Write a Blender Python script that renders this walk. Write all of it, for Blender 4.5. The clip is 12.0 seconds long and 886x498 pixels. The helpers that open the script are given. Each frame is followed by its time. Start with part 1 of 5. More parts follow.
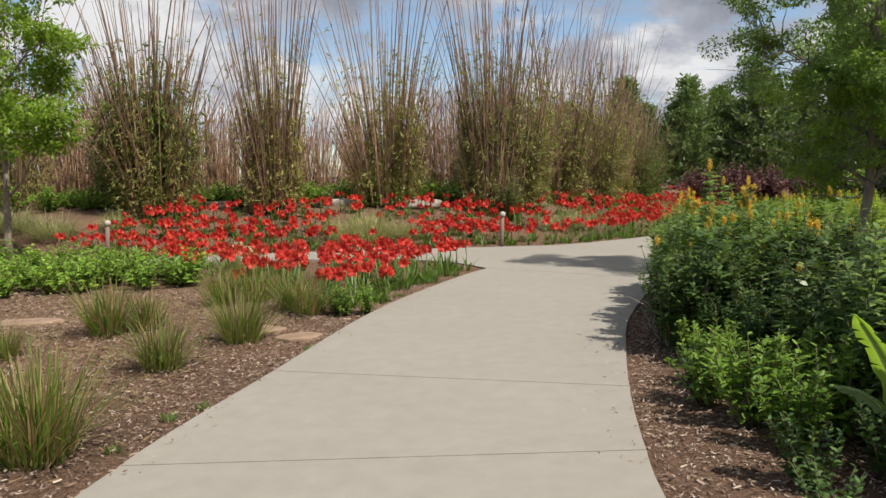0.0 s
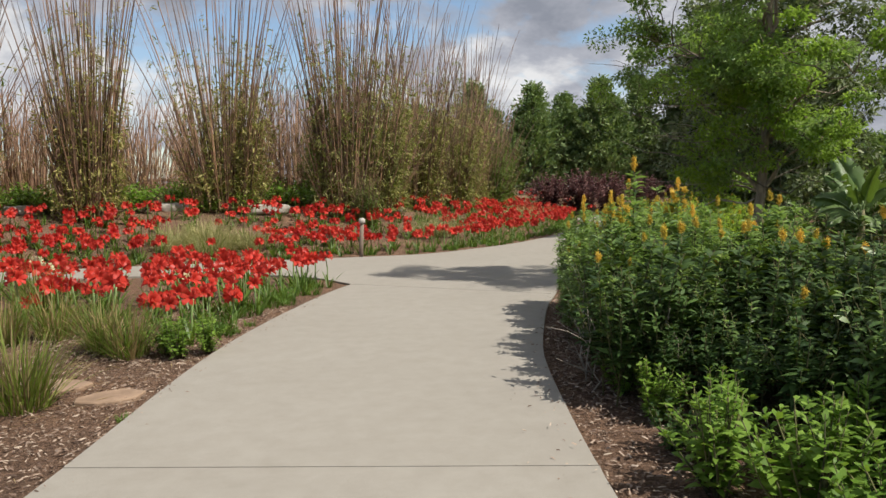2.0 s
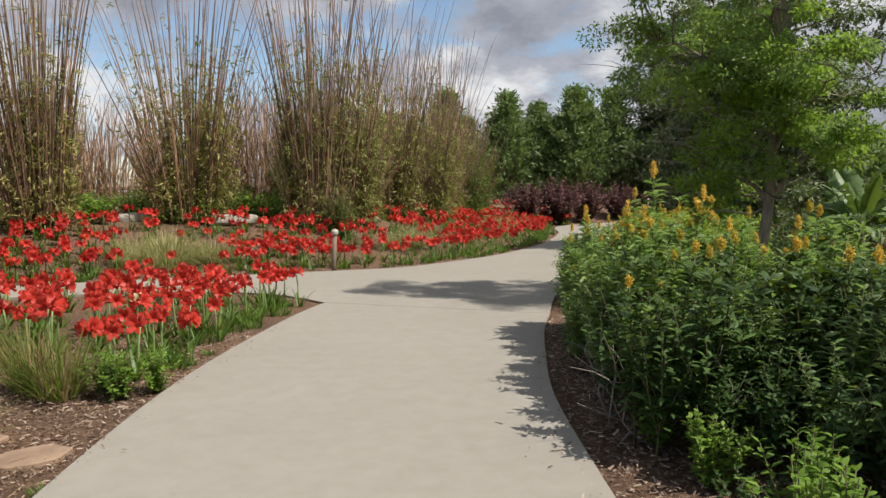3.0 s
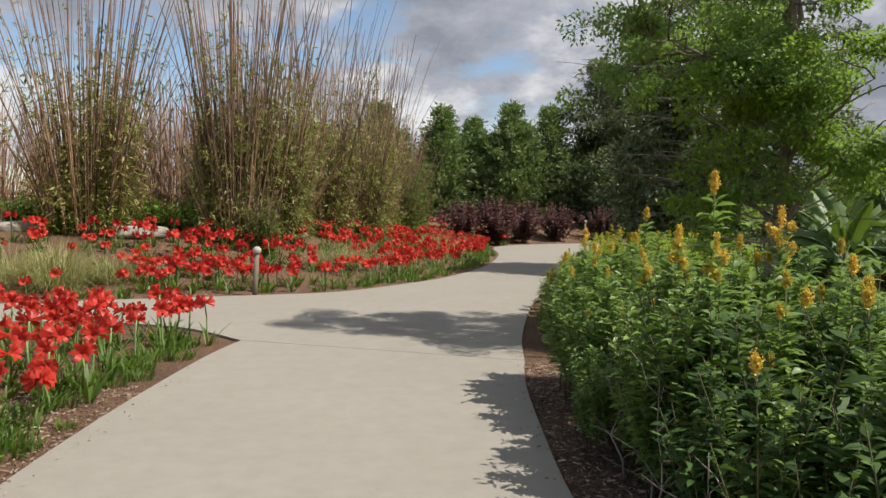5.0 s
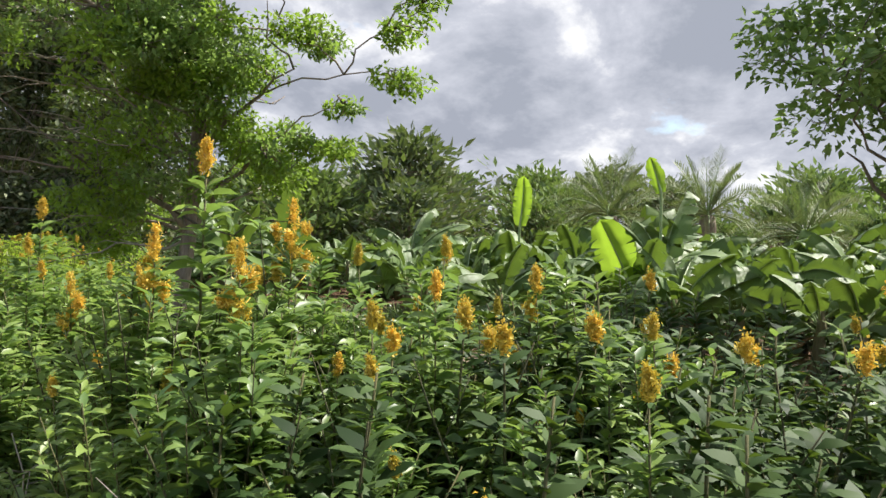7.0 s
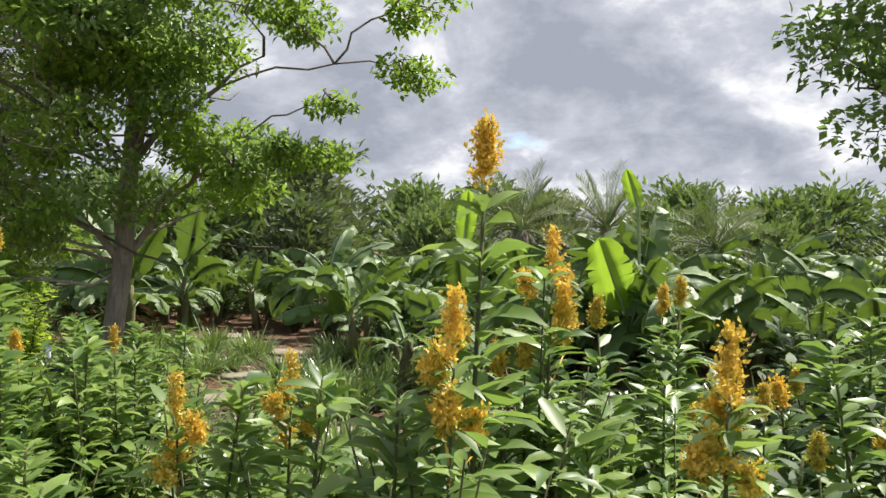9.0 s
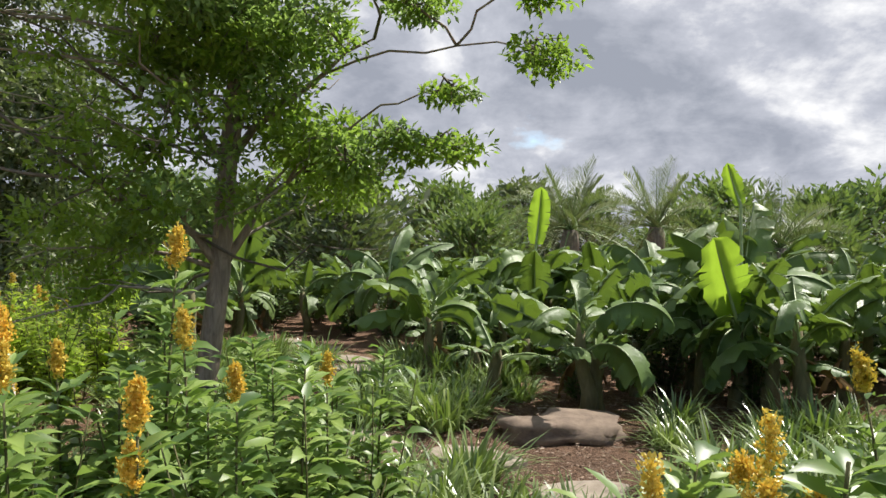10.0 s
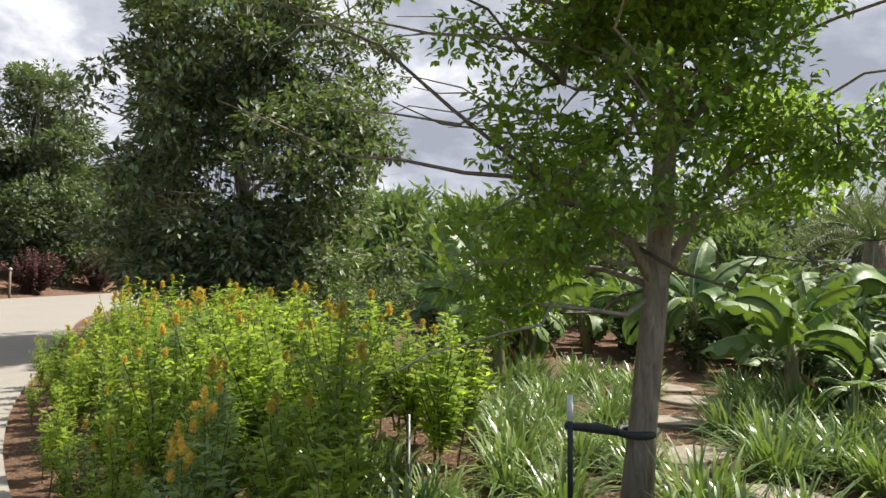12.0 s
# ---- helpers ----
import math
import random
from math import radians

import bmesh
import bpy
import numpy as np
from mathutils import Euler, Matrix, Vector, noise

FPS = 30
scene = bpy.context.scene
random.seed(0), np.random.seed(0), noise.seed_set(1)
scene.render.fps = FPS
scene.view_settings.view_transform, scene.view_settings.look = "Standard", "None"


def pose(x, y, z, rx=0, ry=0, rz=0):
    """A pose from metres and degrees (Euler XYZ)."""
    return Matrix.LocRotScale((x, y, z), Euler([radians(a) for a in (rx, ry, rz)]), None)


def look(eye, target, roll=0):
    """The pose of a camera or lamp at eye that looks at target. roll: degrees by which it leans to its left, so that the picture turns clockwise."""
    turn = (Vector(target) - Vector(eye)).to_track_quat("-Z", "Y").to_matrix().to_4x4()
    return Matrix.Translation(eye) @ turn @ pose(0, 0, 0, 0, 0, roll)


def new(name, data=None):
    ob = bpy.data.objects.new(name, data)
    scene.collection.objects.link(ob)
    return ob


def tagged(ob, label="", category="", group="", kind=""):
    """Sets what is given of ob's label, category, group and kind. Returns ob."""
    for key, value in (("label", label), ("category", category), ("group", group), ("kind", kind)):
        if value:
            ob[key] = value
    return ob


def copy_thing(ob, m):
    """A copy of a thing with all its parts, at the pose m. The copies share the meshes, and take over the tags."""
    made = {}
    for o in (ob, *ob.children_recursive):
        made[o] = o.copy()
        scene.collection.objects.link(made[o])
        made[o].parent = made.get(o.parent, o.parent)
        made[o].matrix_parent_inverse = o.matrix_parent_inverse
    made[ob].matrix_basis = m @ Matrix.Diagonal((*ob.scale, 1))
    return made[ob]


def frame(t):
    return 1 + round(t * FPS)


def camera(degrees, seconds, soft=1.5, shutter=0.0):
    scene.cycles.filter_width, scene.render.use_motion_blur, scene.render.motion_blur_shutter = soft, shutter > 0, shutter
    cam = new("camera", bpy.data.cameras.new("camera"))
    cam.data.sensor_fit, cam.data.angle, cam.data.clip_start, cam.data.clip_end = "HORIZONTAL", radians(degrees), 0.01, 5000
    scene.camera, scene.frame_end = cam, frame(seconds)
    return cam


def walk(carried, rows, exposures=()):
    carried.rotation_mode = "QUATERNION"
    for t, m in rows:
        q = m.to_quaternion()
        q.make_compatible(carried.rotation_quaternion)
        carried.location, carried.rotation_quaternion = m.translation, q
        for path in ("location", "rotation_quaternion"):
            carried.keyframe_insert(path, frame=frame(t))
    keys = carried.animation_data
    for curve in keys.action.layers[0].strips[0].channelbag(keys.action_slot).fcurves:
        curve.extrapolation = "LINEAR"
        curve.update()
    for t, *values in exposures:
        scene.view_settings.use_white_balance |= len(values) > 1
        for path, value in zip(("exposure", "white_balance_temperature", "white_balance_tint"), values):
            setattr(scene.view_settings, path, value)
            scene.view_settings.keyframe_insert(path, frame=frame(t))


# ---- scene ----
cam = camera(61.8, 12.0, soft=1.5)
PATH = [
    (0.0, pose(0.000, 0.000, 1.525, 85.09, 1.06, -0.00)),
    (0.5, pose(-0.116, 0.431, 1.515, 85.14, 1.24, -5.57)),
    (1.0, pose(-0.190, 0.896, 1.517, 85.22, 1.00, -8.88)),
    (1.5, pose(-0.227, 1.352, 1.501, 85.31, 1.24, -11.57)),
    (2.0, pose(-0.239, 1.848, 1.490, 85.30, 0.72, -12.18)),
    (2.5, pose(-0.240, 2.338, 1.482, 85.24, 0.69, -13.74)),
    (3.0, pose(-0.193, 2.834, 1.493, 85.98, 0.67, -14.46)),
    (3.2, pose(-0.164, 3.035, 1.490, 86.00, 0.67, -14.51)),
    (4.8, pose(-0.019, 4.559, 1.493, 87.38, -0.76, -16.38)),
    (5.0, pose(0.042, 4.757, 1.486, 87.30, -0.93, -20.06)),
    (5.5, pose(0.247, 5.250, 1.498, 87.74, -1.88, -33.71)),
    (6.0, pose(0.388, 5.654, 1.496, 88.23, -2.04, -48.91)),
    (6.5, pose(0.633, 6.043, 1.445, 88.86, -1.14, -59.90)),
    (6.7, pose(0.724, 6.203, 1.444, 88.76, -1.43, -63.38)),
    (8.3, pose(1.270, 7.399, 1.505, 89.66, -0.50, -78.16)),
    (8.5, pose(1.373, 7.584, 1.504, 89.86, -0.50, -78.62)),
    (9.0, pose(1.565, 8.002, 1.509, 90.01, -0.76, -79.12)),
    (9.5, pose(1.777, 8.450, 1.531, 90.89, -1.12, -78.52)),
    (10.0, pose(1.938, 8.860, 1.517, 89.97, -0.46, -77.91)),
    (10.5, pose(2.124, 9.219, 1.530, 90.26, -0.29, -77.49)),
    (11.0, pose(2.320, 9.661, 1.530, 90.21, -0.39, -76.60)),
    (11.5, pose(2.435, 10.104, 1.530, 90.49, 0.13, -71.65)),
    (12.0, pose(2.348, 10.569, 1.481, 91.19, -0.25, -62.87)),
]
walk(cam, PATH, exposures=[(0.0, 0.31), (5.0, 0.31), (6.3, 0.88), (9.0, 0.8), (10.2, 0.7), (11.2, 0.76), (12.0, 0.88)])

# ---- world, sun ----
SUN_AZ = Vector((0.77, -0.64, 0.0)).normalized()      # towards the sun, over the ground
SUN_EL = radians(54)

world = bpy.data.worlds.new("sky")
scene.world = world
world.use_nodes = True
wn, wl = world.node_tree.nodes, world.node_tree.links
wn.clear()


def wnode(kind, **inputs):
    n = wn.new(kind)
    for k, v in inputs.items():
        n.inputs[k.replace("_", " ")].default_value = v
    return n


w_out = wnode("ShaderNodeOutputWorld")
w_coord = wnode("ShaderNodeTexCoord")
w_sky = wnode("ShaderNodeTexSky")
w_sky.sky_type = "NISHITA"
w_sky.sun_disc = False
w_sky.sun_elevation = SUN_EL
w_sky.sun_rotation = math.atan2(SUN_AZ.x, SUN_AZ.y)
w_sky.dust_density = 0.6
w_bg_sky = wnode("ShaderNodeBackground", Strength=0.11)
wl.new(w_sky.outputs[0], w_bg_sky.inputs[0])
# broken cumulus: the view direction laid onto a flat cloud deck
w_sep = wnode("ShaderNodeSeparateXYZ")
wl.new(w_coord.outputs["Generated"], w_sep.inputs[0])
w_add = wnode("ShaderNodeMath")
w_add.operation = "MAXIMUM"
w_add.inputs[1].default_value = 0.0
wl.new(w_sep.outputs["Z"], w_add.inputs[0])
w_off = wnode("ShaderNodeMath")
w_off.operation = "ADD"
w_off.inputs[1].default_value = 0.42
wl.new(w_add.outputs[0], w_off.inputs[0])
w_div = []
for axis in "XY":
    d = wnode("ShaderNodeMath")
    d.operation = "DIVIDE"
    wl.new(w_sep.outputs[axis], d.inputs[0])
    wl.new(w_off.outputs[0], d.inputs[1])
    w_div.append(d)
w_comb = wnode("ShaderNodeCombineXYZ")
wl.new(w_div[0].outputs[0], w_comb.inputs["X"])
wl.new(w_div[1].outputs[0], w_comb.inputs["Y"])
w_map = wnode("ShaderNodeMapping")
w_map.inputs["Location"].default_value = (3.1, 1.7, 0.4)
wl.new(w_comb.outputs[0], w_map.inputs[0])
w_cover = wnode("ShaderNodeTexNoise", Scale=3.4, Detail=12.0, Roughness=0.55, Distortion=0.1)
w_shade = wnode("ShaderNodeTexNoise", Scale=3.6, Detail=12.0, Roughness=0.6, Distortion=0.15)
wl.new(w_map.outputs[0], w_cover.inputs["Vector"])
wl.new(w_map.outputs[0], w_shade.inputs["Vector"])
w_ramp = wnode("ShaderNodeValToRGB")
w_ramp.color_ramp.elements[0].position, w_ramp.color_ramp.elements[1].position = 0.36, 0.46
# the deck closes up towards the east and breaks open towards the north
w_east = wnode("ShaderNodeMath")
w_east.operation = "MULTIPLY_ADD"
w_east.inputs[1].default_value, w_east.inputs[2].default_value = 0.17, -0.03
wl.new(w_sep.outputs["X"], w_east.inputs[0])
w_sum = wnode("ShaderNodeMath")
w_sum.operation = "ADD"
wl.new(w_cover.outputs[0], w_sum.inputs[0])
wl.new(w_east.outputs[0], w_sum.inputs[1])
wl.new(w_sum.outputs[0], w_ramp.inputs[0])
w_tone = wnode("ShaderNodeValToRGB")
w_tone.color_ramp.elements[0].position, w_tone.color_ramp.elements[0].color = 0.34, (0.33, 0.355, 0.42, 1)
w_tone.color_ramp.elements[1].position, w_tone.color_ramp.elements[1].color = 0.64, (0.97, 0.97, 0.98, 1)
w_mid = w_tone.color_ramp.elements.new(0.5)
w_mid.color = (0.52, 0.54, 0.61, 1)
w_grey = wnode("ShaderNodeMath")
w_grey.operation = "MULTIPLY_ADD"
w_grey.inputs[1].default_value, w_grey.inputs[2].default_value = -0.085, 0.035
wl.new(w_sep.outputs["X"], w_grey.inputs[0])
w_tint = wnode("ShaderNodeMath")
w_tint.operation = "ADD"
wl.new(w_shade.outputs[0], w_tint.inputs[0])
wl.new(w_grey.outputs[0], w_tint.inputs[1])
wl.new(w_tint.outputs[0], w_tone.inputs[0])
w_bg_cloud = wnode("ShaderNodeBackground", Strength=0.68)
wl.new(w_tone.outputs[0], w_bg_cloud.inputs[0])
w_mix = wnode("ShaderNodeMixShader")
wl.new(w_ramp.outputs[0], w_mix.inputs[0])
wl.new(w_bg_sky.outputs[0], w_mix.inputs[1])
wl.new(w_bg_cloud.outputs[0], w_mix.inputs[2])
wl.new(w_mix.outputs[0], w_out.inputs[0])

sun_data = bpy.data.lights.new("sun", "SUN")
sun_data.energy, sun_data.angle, sun_data.color = 5.0, radians(0.55), (1.0, 0.95, 0.87)
sun = new("sun", sun_data)
sun_to = SUN_AZ * math.cos(SUN_EL) + Vector((0, 0, math.sin(SUN_EL)))
sun.matrix_world = look(sun_to * 60, (0, 0, 0))


# ---- materials ----
def material(name):
    m = bpy.data.materials.new(name)
    m.use_nodes = True
    nt = m.node_tree
    return m, nt, nt.nodes["Principled BSDF"], nt.nodes["Material Output"]


def noise_node(nt, scale, detail=6.0, rough=0.6, distortion=0.0, coord="Object", stretch=None):
    n = nt.nodes.new("ShaderNodeTexNoise")
    n.inputs["Scale"].default_value = scale
    n.inputs["Detail"].default_value = detail
    n.inputs["Roughness"].default_value = rough
    n.inputs["Distortion"].default_value = distortion
    c = nt.nodes.new("ShaderNodeTexCoord")
    if stretch:
        mp = nt.nodes.new("ShaderNodeMapping")
        mp.inputs["Scale"].default_value = stretch
        nt.links.new(c.outputs[coord], mp.inputs[0])
        nt.links.new(mp.outputs[0], n.inputs["Vector"])
    else:
        nt.links.new(c.outputs[coord], n.inputs["Vector"])
    return n


def ramp(nt, src, stops):
    r = nt.nodes.new("ShaderNodeValToRGB")
    el = r.color_ramp.elements
    for k, (pos, col) in enumerate(stops):
        e = el[k] if k < 2 else el.new(pos)
        e.position, e.color = pos, (*col, 1)
    nt.links.new(src, r.inputs[0])
    return r


def mixcol(nt, fac, a, b, blend="MIX"):
    m = nt.nodes.new("ShaderNodeMix")
    m.data_type, m.blend_type = "RGBA", blend
    for sock, v in ((m.inputs[0], fac), (m.inputs[6], a), (m.inputs[7], b)):
        if isinstance(v, (int, float)):
            sock.default_value = v
        elif isinstance(v, tuple):
            sock.default_value = (*v, 1)
        else:
            nt.links.new(v, sock)
    return m.outputs[2]


def bump(nt, bsdf, src, strength, distance):
    b = nt.nodes.new("ShaderNodeBump")
    b.inputs["Strength"].default_value = strength
    b.inputs["Distance"].default_value = distance
    nt.links.new(src, b.inputs["Height"])
    nt.links.new(b.outputs[0], bsdf.inputs["Normal"])


def leaf_material(name, dark, light, rough=0.5, through_light=0.3, glow=(0.27, 0.42, 0.03), spec=0.2):
    """Leaves: each leaf its own tone, some light passing through the blade."""
    m, nt, bsdf, out = material(name)
    geo = nt.nodes.new("ShaderNodeNewGeometry")
    info = nt.nodes.new("ShaderNodeObjectInfo")
    r = ramp(nt, geo.outputs["Random Per Island"], [(0.0, dark), (1.0, light)])
    n = noise_node(nt, 1.7, 3.0, 0.6)
    patchy = ramp(nt, n.outputs[0], [(0.3, (0.68, 0.68, 0.62)), (0.7, (1.2, 1.18, 1.05))])
    col = mixcol(nt, 1.0, r.outputs[0], patchy.outputs[0], "MULTIPLY")
    vary = ramp(nt, info.outputs["Random"], [(0.0, (0.82, 0.86, 0.8)), (1.0, (1.15, 1.08, 1.0))])
    col = mixcol(nt, 1.0, col, vary.outputs[0], "MULTIPLY")
    nt.links.new(col, bsdf.inputs["Base Color"])
    bsdf.inputs["Roughness"].default_value = rough
    bsdf.inputs["Specular IOR Level"].default_value = spec
    tr = nt.nodes.new("ShaderNodeBsdfTranslucent")
    tcol = mixcol(nt, 0.55, col, glow)
    nt.links.new(tcol, tr.inputs[0])
    mx = nt.nodes.new("ShaderNodeMixShader")
    mx.inputs[0].default_value = through_light
    nt.links.new(bsdf.outputs[0], mx.inputs[1])
    nt.links.new(tr.outputs[0], mx.inputs[2])
    nt.links.new(mx.outputs[0], out.inputs[0])
    return m


def bark_material(name, dark, light, scale=14.0, stretch=(1, 1, 0.25), rough=0.85, single=0.0):
    m, nt, bsdf, out = material(name)
    n = noise_node(nt, scale, 8.0, 0.65, 0.6, stretch=stretch)
    info = nt.nodes.new("ShaderNodeNewGeometry")
    r = ramp(nt, n.outputs[0], [(0.3, dark), (0.72, light)])
    vary = ramp(nt, info.outputs["Random Per Island"], [(0.0, (0.4, 0.38, 0.36)), (1.0, (1.25, 1.15, 1.05))])
    col = mixcol(nt, 1.0, r.outputs[0], vary.outputs[0], "MULTIPLY")
    if single:
        own = ramp(nt, nt.nodes.new("ShaderNodeObjectInfo").outputs["Random"], [(0.0, (single, single, single)), (1.0, (1.2, 1.15, 1.1))])
        col = mixcol(nt, 1.0, col, own.outputs[0], "MULTIPLY")
    nt.links.new(col, bsdf.inputs["Base Color"])
    bsdf.inputs["Roughness"].default_value = rough
    bump(nt, bsdf, n.outputs[0], 0.5, 0.01)
    return m


def plain_material(name, a, b, scale, rough=0.8, relief=0.3, depth=0.004, metal=0.0):
    m, nt, bsdf, out = material(name)
    n = noise_node(nt, scale, 8.0, 0.65, 0.2)
    r = ramp(nt, n.outputs[0], [(0.3, a), (0.7, b)])
    nt.links.new(r.outputs[0], bsdf.inputs["Base Color"])
    bsdf.inputs["Roughness"].default_value = rough
    bsdf.inputs["Metallic"].default_value = metal
    bump(nt, bsdf, n.outputs[0], relief, depth)
    return m


def vein_relief(mat, scale):
    """Fine ribs and a little blotching on a broad leaf."""
    nt = mat.node_tree
    n = noise_node(nt, scale, 4.0, 0.6, 0.4, stretch=(1.0, 1.0, 0.3))
    bump(nt, nt.nodes["Principled BSDF"], n.outputs[0], 0.6, 0.012)


def concrete_material():
    m, nt, bsdf, out = material("broom_finished_concrete")
    big = noise_node(nt, 0.55, 5.0, 0.6)
    mid = noise_node(nt, 5.0, 8.0, 0.7)
    fine = noise_node(nt, 160.0, 3.0, 0.7)
    broom = noise_node(nt, 60.0, 2.0, 0.5, stretch=(0.08, 1.0, 1.0))
    c = ramp(nt, big.outputs[0], [(0.2, (0.26, 0.237, 0.2)), (0.8, (0.29, 0.266, 0.227))])
    s = ramp(nt, mid.outputs[0], [(0.28, (0.9, 0.89, 0.88)), (0.62, (1.03, 1.03, 1.03))])
    col = mixcol(nt, 1.0, c.outputs[0], s.outputs[0], "MULTIPLY")
    f = ramp(nt, fine.outputs[0], [(0.3, (0.88, 0.88, 0.88)), (0.7, (1.07, 1.07, 1.07))])
    col = mixcol(nt, 1.0, col, f.outputs[0], "MULTIPLY")
    spots = noise_node(nt, 9.0, 4.0, 0.75, 1.0)
    sp = ramp(nt, spots.outputs[0], [(0.26, (0.72, 0.70, 0.66)), (0.33, (1, 1, 1))])
    col = mixcol(nt, 0.7, col, mixcol(nt, 1.0, col, sp.outputs[0], "MULTIPLY"))
    nt.links.new(col, bsdf.inputs["Base Color"])
    bsdf.inputs["Roughness"].default_value = 0.88
    bsdf.inputs["Specular IOR Level"].default_value = 0.25
    bump(nt, bsdf, mixcol(nt, 0.5, fine.outputs[0], broom.outputs[0]), 0.35, 0.002)
    return m


def ground_material():
    m, nt, bsdf, out = material("mulched_soil")
    big = noise_node(nt, 0.35, 5.0, 0.6)
    chips = noise_node(nt, 55.0, 6.0, 0.75, 0.8, stretch=(1.0, 2.2, 1.0))
    cells = nt.nodes.new("ShaderNodeTexVoronoi")
    cells.inputs["Scale"].default_value = 42.0
    co = nt.nodes.new("ShaderNodeTexCoord")
    nt.links.new(co.outputs["Object"], cells.inputs["Vector"])
    a = ramp(nt, chips.outputs[0], [(0.3, (0.06, 0.037, 0.026)), (0.55, (0.21, 0.148, 0.11)), (0.75, (0.41, 0.31, 0.24))])
    b = ramp(nt, cells.outputs["Color"], [(0.0, (0.55, 0.5, 0.48)), (1.0, (1.25, 1.15, 1.05))])
    col = mixcol(nt, 1.0, a.outputs[0], b.outputs[0], "MULTIPLY")
    g = ramp(nt, big.outputs[0], [(0.35, (0.8, 0.78, 0.76)), (0.7, (1.25, 1.12, 1.0))])
    col = mixcol(nt, 1.0, col, g.outputs[0], "MULTIPLY")
    nt.links.new(col, bsdf.inputs["Base Color"])
    bsdf.inputs["Roughness"].default_value = 0.95
    bsdf.inputs["Specular IOR Level"].default_value = 0.15
    bump(nt, bsdf, chips.outputs[0], 0.9, 0.03)
    return m


def chip_material():
    m, nt, bsdf, out = material("wood_chips")
    geo = nt.nodes.new("ShaderNodeNewGeometry")
    r = ramp(nt, geo.outputs["Random Per Island"], [(0.0, (0.07, 0.042, 0.03)), (0.45, (0.22, 0.152, 0.112)), (0.8, (0.35, 0.265, 0.2)), (1.0, (0.46, 0.37, 0.285))])
    nt.links.new(r.outputs[0], bsdf.inputs["Base Color"])
    bsdf.inputs["Roughness"].default_value = 0.9
    bsdf.inputs["Specular IOR Level"].default_value = 0.2
    return m


def petal_material(name, dark, light, glow):
    return leaf_material(name, dark, light, 0.45, 0.3, glow, 0.3)


M_CONCRETE = concrete_material()
M_GROUND = ground_material()
M_CHIPS = chip_material()
M_GOLD_LEAF = leaf_material("goldenrod_leaf", (0.075, 0.15, 0.05), (0.29, 0.41, 0.13), 0.42, 0.4, (0.31, 0.47, 0.07), 0.5)
M_LIME_LEAF = leaf_material("lime_goldenrod_leaf", (0.16, 0.26, 0.025), (0.42, 0.54, 0.08), 0.45, 0.58, (0.4, 0.56, 0.05), 0.45)
# leaf green darkened to carry the shade of the bed in its colour
M_SHADED_LEAF = leaf_material("shade_dark_perennial_leaf", (0.02, 0.048, 0.016), (0.085, 0.15, 0.045), 0.58, 0.15)
M_FRESH_LEAF = leaf_material("fresh_shrub_leaf", (0.11, 0.21, 0.03), (0.22, 0.35, 0.07), 0.5, 0.35)
M_GOLD = petal_material("golden_florets", (0.66, 0.44, 0.05), (0.92, 0.72, 0.18), (0.95, 0.66, 0.09))
M_FADED = petal_material("faded_gold_florets", (0.42, 0.34, 0.05), (0.7, 0.55, 0.11), (0.68, 0.54, 0.06))
M_STEM = bark_material("green_stem", (0.07, 0.085, 0.03), (0.16, 0.15, 0.06), 30)
M_OAK_LEAF = leaf_material("oak_leaf", (0.085, 0.165, 0.055), (0.28, 0.40, 0.14), 0.4, 0.53, (0.36, 0.53, 0.11), 0.5)
# lighter copy of the oak leaf: paints sunlit sprays in the oak crown
M_OAK_LIGHT = leaf_material("light_oak_leaf", (0.18, 0.28, 0.03), (0.33, 0.46, 0.08), 0.42, 0.55, (0.3, 0.46, 0.06), 0.35)
# pale end of the range paints silvery highlights onto single leaves
M_EVERGREEN = leaf_material("evergreen_leaf", (0.022, 0.044, 0.02), (0.29, 0.33, 0.23), 0.45, 0.2)
M_CONIFER = leaf_material("conifer_needles", (0.08, 0.14, 0.065), (0.26, 0.34, 0.17), 0.6, 0.25)
M_GREY_LEAF = leaf_material("grey_green_leaf", (0.09, 0.12, 0.075), (0.19, 0.22, 0.15), 0.55, 0.2)
M_PURPLE = leaf_material("purple_hedge_leaf", (0.07, 0.035, 0.045), (0.25, 0.14, 0.15), 0.5, 0.2, (0.2, 0.06, 0.06))
M_BANANA = leaf_material("banana_leaf", (0.06, 0.12, 0.04), (0.17, 0.25, 0.095), 0.46, 0.2, (0.32, 0.5, 0.03), 0.35)
M_BANANA_STEM = bark_material("banana_stem", (0.09, 0.10, 0.045), (0.25, 0.22, 0.12), 16)
M_BANANA_LIME = leaf_material("young_banana_leaf", (0.17, 0.30, 0.04), (0.25, 0.41, 0.06), 0.45, 0.45, (0.42, 0.64, 0.04), 0.35)
vein_relief(M_BANANA_LIME, 34.0)
vein_relief(M_BANANA, 30.0)
M_RIB = plain_material("pale_midrib", (0.22, 0.30, 0.12), (0.34, 0.42, 0.2), 18, 0.45, 0.1, 0.001)
M_DRY_LEAF = leaf_material("withered_leaf", (0.13, 0.075, 0.04), (0.30, 0.19, 0.10), 0.75, 0.2, (0.3, 0.16, 0.06), 0.1)
M_PALM = leaf_material("palm_leaflet", (0.12, 0.145, 0.11), (0.25, 0.28, 0.21), 0.45, 0.2)
M_LIRIOPE = leaf_material("strap_leaf", (0.08, 0.145, 0.045), (0.3, 0.38, 0.17), 0.32, 0.25, spec=0.55)
M_GRASS = leaf_material("grass_blade", (0.08, 0.13, 0.025), (0.21, 0.26, 0.065), 0.55, 0.3)
